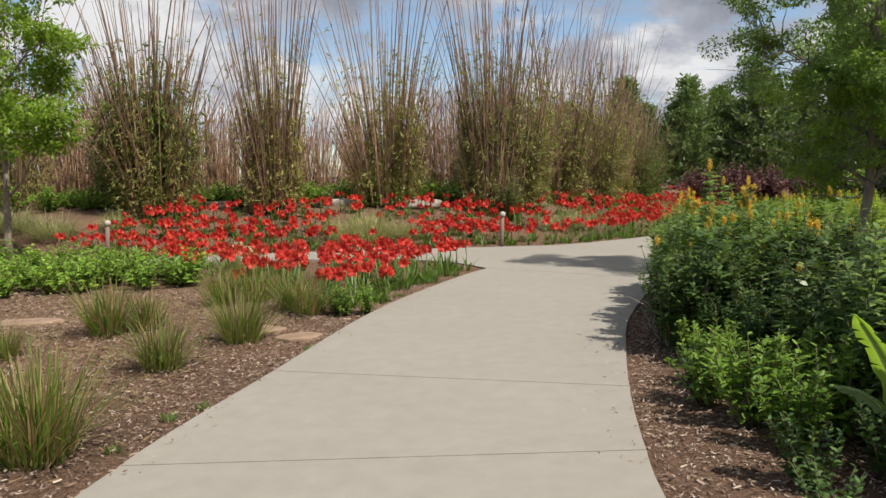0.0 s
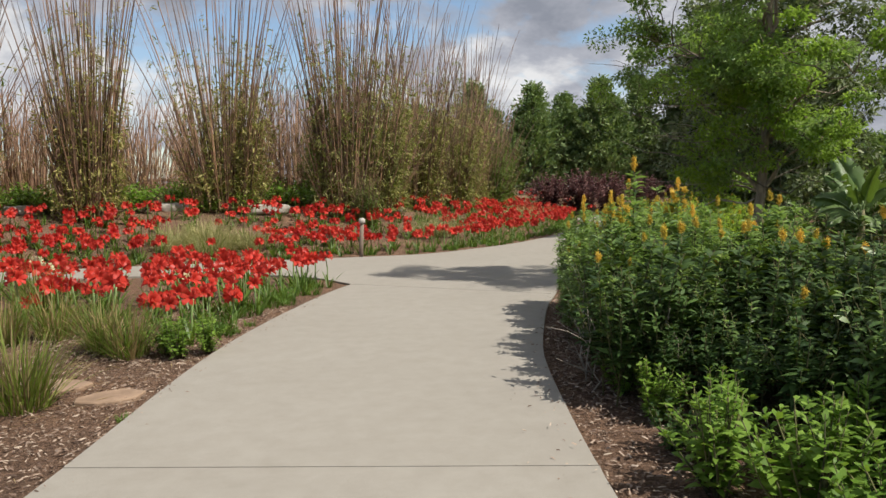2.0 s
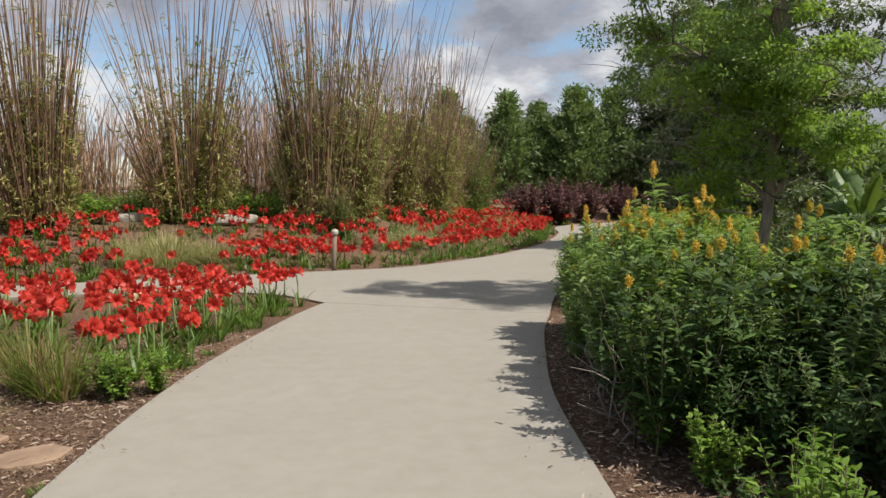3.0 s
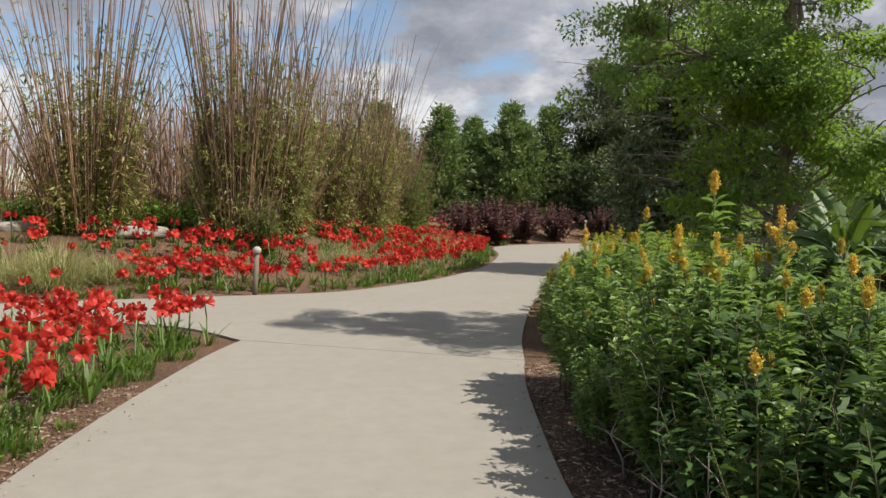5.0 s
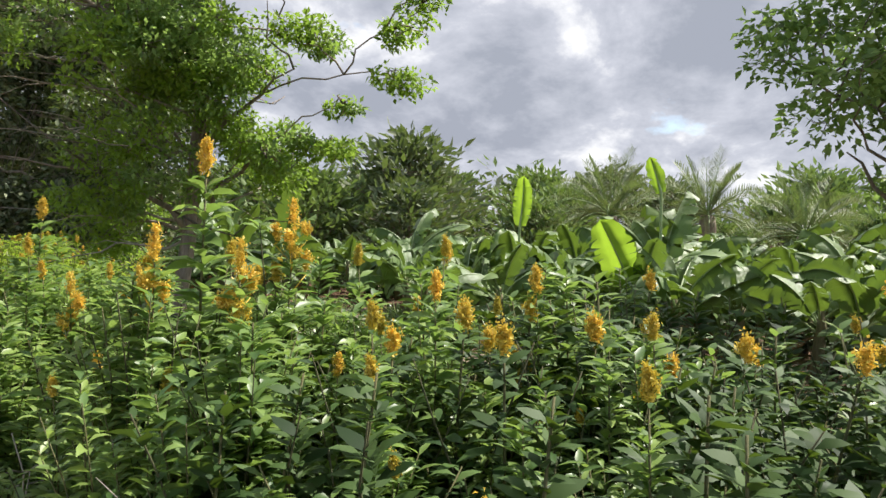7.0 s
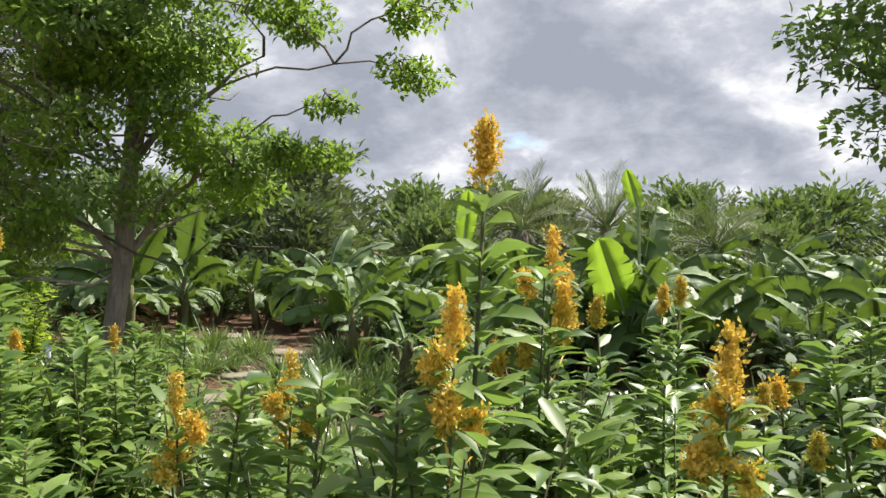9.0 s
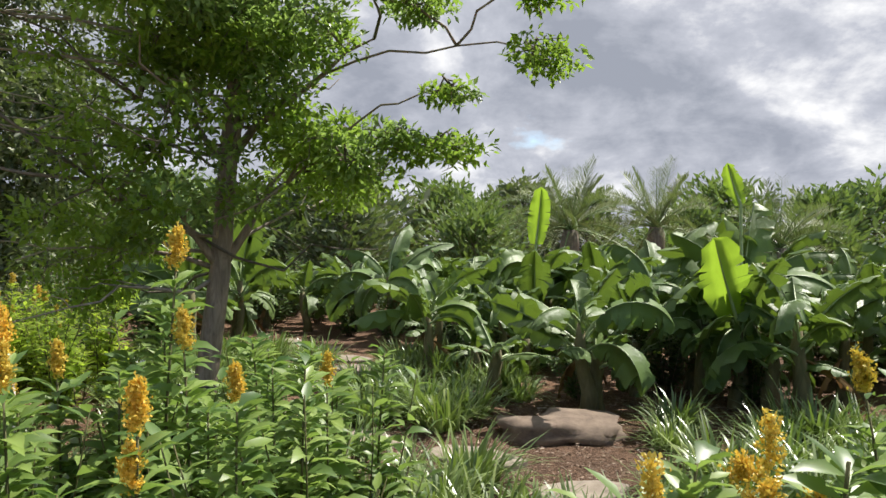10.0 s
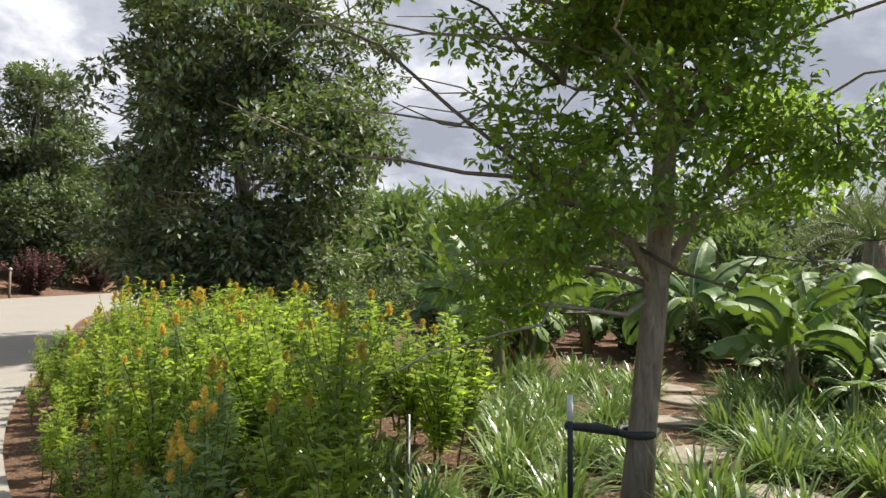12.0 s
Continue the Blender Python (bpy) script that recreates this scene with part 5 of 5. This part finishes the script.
# ---- strap-leaved clumps, rock, label, stake ----
t_lir = [make_grass(101, 0.5, 0.14, [(M_LIRIOPE, 1.0, "foliage")], "strap_leaf_clump", "dark green strap-leaved clump on the mulch", 150, 0.022, 1.0, 0.65), make_grass(102, 0.42, 0.12, [(M_LIRIOPE, 1.0, "foliage")], "strap_leaf_clump", "dark green strap-leaved clump on the mulch", 130, 0.02, 1.0, 0.65)]
zone_l = scatter(r_low, 150, lambda x, y: (x > edge_x(y) + 1.75) and not (x > 8.7 and y < 9.6) and (x - OAK[0]) ** 2 + (y - OAK[1]) ** 2 > 0.25 and not (6.9 < x < 8.9 and 8.5 < y < 9.9) and not (x > edge_x(y) + 2.4 and y > 12.6 and x < edge_x(y) + 3.8) and off_walk(x, y) > 0.42, 4.4, 12.0, 6.0, 15.5, 0.36)
plant(t_lir, zone_l, r_low, (0.85, 1.45), 0.05)
for t in t_lir:
    hide_template(t)
rock = new("garden_rock", tri_mesh("garden_rock", *boulder((0.95, 0.6, 0.24), 3.3, 0.42), M_STONE, smooth=True))
rock.matrix_basis = place((8.15, 9.15, -0.05), radians(-70))
tagged(rock, "brown sandstone rock on the mulch", "rock")

tag = thing("plant_label", (*LABEL_AT, -0.03), "upright white plastic plant label in the bed", "plant label", turn=0.3)
part_mesh("plate", *box((0.035, 0.008, 0.3), (0, 0, 0.28), 0.003), M_WHITE, tag)
part_mesh("stake", *tube([(0, 0, -0.05), (0, 0, 0.3)], 0.006, 6), M_BLACK, tag)

stake = thing("tree_stake", (6.28, 11.8, -0.03), "black support stake with strap holding the young tree", "stake")
part_mesh("pole", *tube([(0, 0, -0.1), (0.005, 0, 0.35), (0, 0, 0.66)], 0.016, 8), M_BLACK, stake)
part_mesh("pole_tip", *tube([(0, 0, 0.66), (0, 0, 0.8)], 0.017, 8), M_WHITE, stake, "white painted stake tip")
s_dx, s_dy = OAK[0] - 6.28, OAK[1] - 11.8
ring = [(s_dx + 0.04 + 0.105 * math.cos(a * math.pi / 8), s_dy + 0.105 * math.sin(a * math.pi / 8), 0.6) for a in range(17)]
part_mesh("strap", *join(tube([(0, 0.03, 0.63), (s_dx * 0.5, s_dy * 0.5 + 0.02, 0.62), (s_dx - 0.03, s_dy + 0.08, 0.6)], [0.02, 0.03, 0.02], 6), tube(ring, 0.022, 6, False)), M_BLACK, stake)

# ---- flowers ----
r_fl = np.random.default_rng(14)
t_ama = [make_amaryllis(s, h) for s, h in ((111, 0.42), (112, 0.5), (113, 0.38), (114, 0.46), (115, 0.35), (116, 0.48))]
t_white = make_amaryllis(117, 0.45, M_CREAM, "cream amaryllis among the red ones")


def front_bed(x, y):
    back = 15.5 + 0.03 * x - max(0, x + 1.0) * 1.05
    if not (9.0 < y < back - 0.25 and x < left_x(y) - 0.28):
        return False
    depth = left_x(y) - x
    return depth < 0.9 + (y - 9.0) * 1.1


spots = scatter(r_fl, 132, front_bed, -6.4, 0.6, 9.1, 15.3, 0.2)
spots = [(x, y) for x, y in spots if y > 9.6 or x > left_x(y) - 0.8]
plant(t_ama, spots, r_fl, (0.85, 1.15), 0.06)
plant([t_white], [(-3.6, 13.4), (-2.6, 12.1), (-4.1, 14.6), (-1.5, 11.6)], r_fl, (0.9, 1.05), 0.04)


def back_bed(x, y):
    d = float(beyond_back(np.array([x]), np.array([y]))[0])
    return 0.45 < d < 4.6 and all((x - a) ** 2 + (y - b) ** 2 > q * q for a, b, q in ((-1.9, 19.8, 1.25), (3.8, 22.2, 1.0), (9.2, 30.2, 1.3), (-10.5, 19.7, 1.6), (-1.0, 18.4, 0.7)))


near = scatter(r_fl, 98, back_bed, 0.8, 8.5, 18.5, 27.0, 0.3)
plant(t_ama, near, r_fl, (0.85, 1.15), 0.06)


def flower_drift(spots, name, label):
    """The many flowers farther off, joined: stalks and leaves, and blooms."""
    green, red, gm = [], [], []
    for x, y in spots:
        t = t_ama[int(r_fl.integers(len(t_ama)))]
        m = np.array(place((x, y, land_at(x, y) - 0.01), r_fl.uniform(0, 6.28), r_fl.uniform(0.85, 1.15)))
        for o in t.children:
            n = len(o.data.vertices)
            co = np.empty(n * 3, np.float32)
            o.data.vertices.foreach_get("co", co)
            idx = np.empty(len(o.data.loops), np.int32)
            o.data.loops.foreach_get("vertex_index", idx)
            V = co.reshape(-1, 3) @ m[:3, :3].T + m[:3, 3]
            (red if o.name.startswith("bloom") else green).append((V, idx.reshape(-1, 3)))
    root = thing(name, (0, 0, 0), label, "flowers", kind="stuff")
    tagged(part_mesh("stalks_and_leaves", *join(*green), M_AMA_LEAF, root), kind="stuff")
    tagged(part_mesh("blooms", *join(*red), M_RED, root), kind="stuff")


far_a = scatter(r_fl, 330, lambda x, y: back_bed(x, y) and not (x > 0.8 and y < 27), -9.5, 16.0, 17.0, 42.0, 0.24)
far_a += scatter(r_fl, 120, back_bed, -8.5, 1.0, 17.0, 23.0, 0.2)
far_a += scatter(r_fl, 190, back_bed, 0.8, 14.0, 18.5, 38.0, 0.2)
flower_drift(far_a, "amaryllis_drift", "drift of red amaryllis blooms along the far bed")
for t in t_ama + [t_white]:
    hide_template(t)

# ---- grasses and greens of the beds ----
t_tuft = [make_grass(121, 0.78, 0.17, [(M_GRASS, 0.6, "foliage"), (M_STRAW, 0.4, "dry_foliage")], "grass_tuft", "upright green grass tuft with straw-coloured base", 330, 0.011, 0.5, 0.5),
          make_grass(122, 0.72, 0.18, [(M_GRASS, 0.55, "foliage"), (M_STRAW, 0.45, "dry_foliage")], "grass_tuft", "upright green grass tuft with straw-coloured base", 330, 0.011, 0.6, 0.55)]
for x, y, k, s in [(-2.4, 4.2, 0, 1.15), (-2.75, 4.45, 1, 0.95), (-2.5, 6.4, 1, 0.95), (-3.7, 8.0, 0, 1.05), (-3.35, 8.2, 1, 0.9), (-2.08, 7.45, 0, 1.0), (-1.68, 9.1, 1, 0.95), (-1.95, 9.4, 0, 0.9), (-3.3, 12.0, 0, 1.0), (-2.6, 10.2, 1, 1.0), (-3.0, 9.9, 0, 0.9), (-4.2, 6.9, 1, 0.7)]:
    copy_thing(t_tuft[k], place((x, y, -0.04), r_low.uniform(0, 6), s))
t_fea = [make_grass(123, 0.75, 0.3, [(M_FEATHER, 0.8, "foliage"), (M_GRASS, 0.2, "green_foliage")], "feather_grass", "pale straw-coloured feather grass mound", 900, 0.007, 1.0, 0.7, segs=5)]
for x, y, s in [(-1.9, 19.6, 1.5), (-2.7, 20.0, 1.35), (-1.1, 20.1, 1.25), (-2.1, 20.6, 1.3), (3.5, 21.9, 1.2), (4.2, 22.5, 1.3), (9.2, 30.2, 1.5), (8.6, 29.6, 1.3), (-10.3, 19.5, 1.5), (-11.6, 19.9, 1.6), (-9.0, 20.4, 1.1), (11.5, 33.6, 1.3)]:
    copy_thing(t_fea[0], place((x, y, land_at(x, y) - 0.02), r_low.uniform(0, 6), s))
for t in t_tuft + t_fea:
    hide_template(t)
t_cov = [make_shrub(131, 0.34, 0.7, M_LAWN, "leafy_ground_cover", "low green leafy clump in the mulched bed", "ground cover", 300, 0.085, 0.042, 16), make_shrub(132, 0.4, 0.8, M_LAWN, "leafy_ground_cover", "low green leafy clump in the mulched bed", "ground cover", 330, 0.085, 0.042, 18)]
cover = scatter(r_low, 80, lambda x, y: inside([(-11, 10.2), (-6.6, 10.8), (-4.6, 11.4), (-3.6, 12.4), (-4.4, 13.2), (-6.0, 14.0), (-8.2, 14.6), (-12, 14)], x, y), -12, -3.4, 10, 15, 0.4)
plant(t_cov, cover, r_low, (1.1, 1.7), 0.05)
for x, y in [(-1.2, 8.85), (-1.35, 9.05), (-0.98, 9.0)]:
    copy_thing(t_fresh[1], place((x, y, -0.03), r_low.uniform(0, 6), 0.75))
bank = scatter(r_low, 105, lambda x, y: 5.0 < beyond_back(np.array([x]), np.array([y]))[0] < 9.5, -14, 6, 22, 34, 0.7)
plant(t_cov, bank, r_low, (1.4, 2.3), 0.05, "low green ground cover on the bank")
edge_green = scatter(r_low, 60, lambda x, y: 0.2 < beyond_back(np.array([x]), np.array([y]))[0] < 0.7, -8, 14, 16, 38, 0.28)
t_edge = make_grass(133, 0.28, 0.16, [(M_AMA_LEAF, 1.0, "foliage")], "bulb_leaf_clump", "low strap leaves of bulbs along the bed edge", 46, 0.022, 0.9, 0.6)
plant([t_edge], edge_green, r_low, (0.8, 1.2), 0.05)
tip_green = scatter(r_low, 20, lambda x, y: x < left_x(y) - 0.24 and x > left_x(y) - 0.75, -1.4, 0.7, 9.6, 13.5, 0.17)
plant([t_edge], tip_green, r_low, (0.7, 1.1), 0.05)
for x, y, s in [(-1.86, 4.9, 0.34), (-1.72, 5.15, 0.3), (-1.98, 4.3, 0.3), (-0.62, 10.35, 0.4), (-0.75, 9.95, 0.36), (-1.3, 7.0, 0.3)]:
    copy_thing(t_edge, place((x - 0.02, y, -0.03), r_low.uniform(0, 6), s))
for t in t_cov + [t_edge] + t_fresh[:2]:
    hide_template(t)

# ---- bollards, stones, bench ----
def bollard(x, y, h=0.88):
    b = thing("path_light_post", (x, y, land_at(x, y)), "slim weathered brown post with a rounded grey cap", "path light")
    part_mesh("post", *tube([(0, 0, -0.1), (0.01, 0, 0.3), (0.035, 0, h - 0.12)], [0.05, 0.048, 0.046], 12), M_POST, b, smooth=True)
    part_mesh("cap", *tube([(0.035, 0, h - 0.12), (0.036, 0, h - 0.1), (0.037, 0, h - 0.03), (0.038, 0, h)], [0.05, 0.075, 0.072, 0.03], 12), M_CAP, b, smooth=True)
    return b


bollard(1.42, 18.25)
bollard(-7.9, 17.3)
bollard(21.5, 40.6, 1.3)

r_st = np.random.default_rng(15)
for x, y, sx, sy, sz, a in [(-0.7, 23.0, 1.3, 0.7, 0.35, 0.1), (-3.2, 23.6, 1.2, 0.7, 0.3, 0.2), (-3.6, 24.9, 1.7, 0.8, 0.3, 0.0), (-6.8, 23.0, 1.1, 0.6, 0.3, 0.3), (3.0, 24.8, 1.0, 0.6, 0.3, 0.5)]:
    st = new("edging_stone", tri_mesh("edging_stone", *boulder((sx, sy, sz), r_st.uniform(0, 20), 0.14, 3), M_PALE_STONE, smooth=True))
    st.matrix_basis = place((x, y, land_at(x, y) - 0.04), a)
    tagged(st, "flat pale stone block set into the bank", "stone", "stones on the bank")

bench = thing("garden_bench", (-4.3, 31.0, 1.0), "brown wooden bench on the bank behind the bamboo", "bench", turn=0.1)
for z, y in ((0.45, -0.2), (0.45, 0.0), (0.45, 0.2), (0.68, 0.26), (0.86, 0.3)):
    part_mesh("slat", *box((1.7, 0.14 if z < 0.5 else 0.03, 0.04 if z < 0.5 else 0.12), (0, y, z), 0.008), M_BENCH, bench)
for x in (-0.75, 0.75):
    part_mesh("leg", *box((0.07, 0.07, 0.45), (x, -0.2, -0.03), 0.008), M_BENCH, bench)
    part_mesh("leg", *box((0.07, 0.07, 0.98), (x, 0.3, -0.03), 0.008), M_BENCH, bench)


def flagstone(x, y, w, d, a, seed, mat=M_FLAG, label="flat tan flagstone sunk in the mulch"):
    r = np.random.default_rng(seed)
    n = 9
    bm = bmesh.new()
    ang = np.sort(np.arange(n) * 2 * np.pi / n + r.uniform(-0.2, 0.2, n))
    f = bm.faces.new([bm.verts.new((math.cos(q) * w / 2 * r.uniform(0.85, 1.1), math.sin(q) * d / 2 * r.uniform(0.85, 1.1), 0)) for q in ang])
    ex = bmesh.ops.extrude_face_region(bm, geom=[f])
    bmesh.ops.translate(bm, vec=(0, 0, 0.05), verts=[v for v in ex["geom"] if isinstance(v, bmesh.types.BMVert)])
    bmesh.ops.recalc_face_normals(bm, faces=bm.faces[:])
    bmesh.ops.bevel(bm, geom=[e for e in bm.edges], offset=0.008, segments=1, affect="EDGES")
    me = bpy.data.meshes.new("flagstone")
    bm.to_mesh(me)
    bm.free()
    me.materials.append(mat)
    ob = new("flagstone", me)
    ob.matrix_basis = place((x, y, -0.05), a)
    tagged(ob, label, "stepping stone", "stepping stones")


for k, (x, y, w, d, a) in enumerate([(-1.52, 7.6, 0.52, 0.36, 0.3), (-2.05, 8.0, 0.58, 0.42, 0.0), (-5.0, 8.75, 0.8, 0.5, 0.1)]):
    flagstone(x, y, w, d, a, 200 + k)


r_walk = np.random.default_rng(23)
for (ax, ay), (bx, by) in zip(WALK, WALK[1:]):
    d = math.hypot(bx - ax, by - ay)
    for j in range(int(d / 0.85)):
        u = (j + 0.5) / int(d / 0.85)
        flagstone(ax + (bx - ax) * u + r_walk.normal(0, 0.06), ay + (by - ay) * u + r_walk.normal(0, 0.06), r_walk.uniform(0.6, 0.9), r_walk.uniform(0.4, 0.62), r_walk.uniform(0, 3), int(r_walk.integers(1000)), M_PAVER, "flat buff stepping stone between strap-leaved clumps")


# ---- mulch chips ----
def chips(name, n, test, x0, x1, y0, y1, label, seed, size=(0.015, 0.055)):
    r = np.random.default_rng(seed)
    x, y = r.uniform(x0, x1, n), r.uniform(y0, y1, n)
    ok = test(x, y)
    x, y = x[ok], y[ok]
    k = len(x)
    P = np.stack([x, y, land(x, y) + r.uniform(-0.004, 0.018, k)], 1)
    a = r.uniform(0, 2 * np.pi, k)
    D = np.stack([np.cos(a), np.sin(a), r.normal(0, 0.22, k)], 1)
    U = r.normal(0, 0.35, (k, 3)) + np.array([0, 0, 1.0])
    L = r.uniform(*size, k)
    S = unit(np.cross(unit(D), U))
    W = (L * r.uniform(0.15, 0.4, k))[:, None]
    D = unit(D) * L[:, None]
    N = np.array([0, 0, 0.006])
    V = np.stack([P, P + S * W, P + D, P + D + S * W * r.uniform(0.4, 1.0, (k, 1)), P + S * W * 0.5 + D * 0.5 + N], 1).reshape(-1, 3)
    T = (np.arange(k)[:, None, None] * 5 + np.array([[0, 4, 1], [1, 4, 3], [3, 4, 2], [2, 4, 0]] if size[1] < 0.05 else [[0, 4, 1], [1, 4, 3], [3, 4, 2]])).reshape(-1, 3)
    ob = new(name, tri_mesh(name, V, T, M_CHIPS))
    return tagged(ob, label, "mulch", kind="stuff")


lx = lambda y: np.interp(y, [q[1] for q in LEFT], [q[0] for q in LEFT])
rx = lambda y: np.interp(y, [q[1] for q in RIGHT], [q[0] for q in RIGHT])
chips("wood_chip_mulch", 62000, lambda x, y: x < lx(y) - 0.01, -9.5, -0.2, 0.5, 11.5, "reddish-brown wood chip mulch left of the path", 301)
chips("wood_chip_mulch", 30000, lambda x, y: x > rx(y) + 0.01, 0.9, 4.6, 1.8, 11.5, "reddish-brown wood chip mulch under the perennials", 302)
chips("wood_chip_mulch", 16000, lambda x, y: x > rx(y) + 0.3, 4.0, 11.0, 7.5, 15.0, "leaf litter and mulch between the clumps", 303)
chips("wood_chip_mulch", 14000, lambda x, y: (beyond_back(x, y) > 0.02) & (beyond_back(x, y) < 1.2), -8.0, 13.0, 16.0, 34.0, "reddish-brown mulch along the bed edge", 304)
r_straw = np.random.default_rng(310)
k = 5200
sx, sy = r_straw.uniform(-8.0, -0.6, k), r_straw.uniform(1.5, 11.0, k)
ok = (sx < lx(sy) - 0.05) & (r_straw.uniform(0, 1, k) < np.clip((lx(sy) - sx) / 1.2, 0.15, 1))
sx, sy = sx[ok], sy[ok]
k = len(sx)
way = r_straw.uniform(0, 2 * np.pi, k)
straw = new("straw_litter", tri_mesh("straw_litter", *diamonds(np.stack([sx, sy, land(sx, sy) + r_straw.uniform(0.004, 0.03, k)], 1), np.stack([np.cos(way), np.sin(way), r_straw.normal(0, 0.12, k)], 1), r_straw.normal(0, 0.3, (k, 3)) + np.array([0, 0, 1.0]), r_straw.uniform(0.06, 0.2, k), r_straw.uniform(0.004, 0.009, k)), M_STRAW))
tagged(straw, "dry straw-coloured grass blades strewn over the mulch", "litter", kind="stuff")
litter = np.random.default_rng(305)
chips("path_litter", 9000, lambda x, y: ((x > lx(y)) & (x < lx(y) + 0.3 * litter.uniform(0, 1, len(x)) ** 3)) | ((x < rx(y)) & (x > rx(y) - 0.45 * litter.uniform(0, 1, len(x)) ** 3)), -2.0, 4.0, 2.0, 12.5, "scattered bits of mulch along the path edges", 306, (0.01, 0.035)).location.z = 0.03
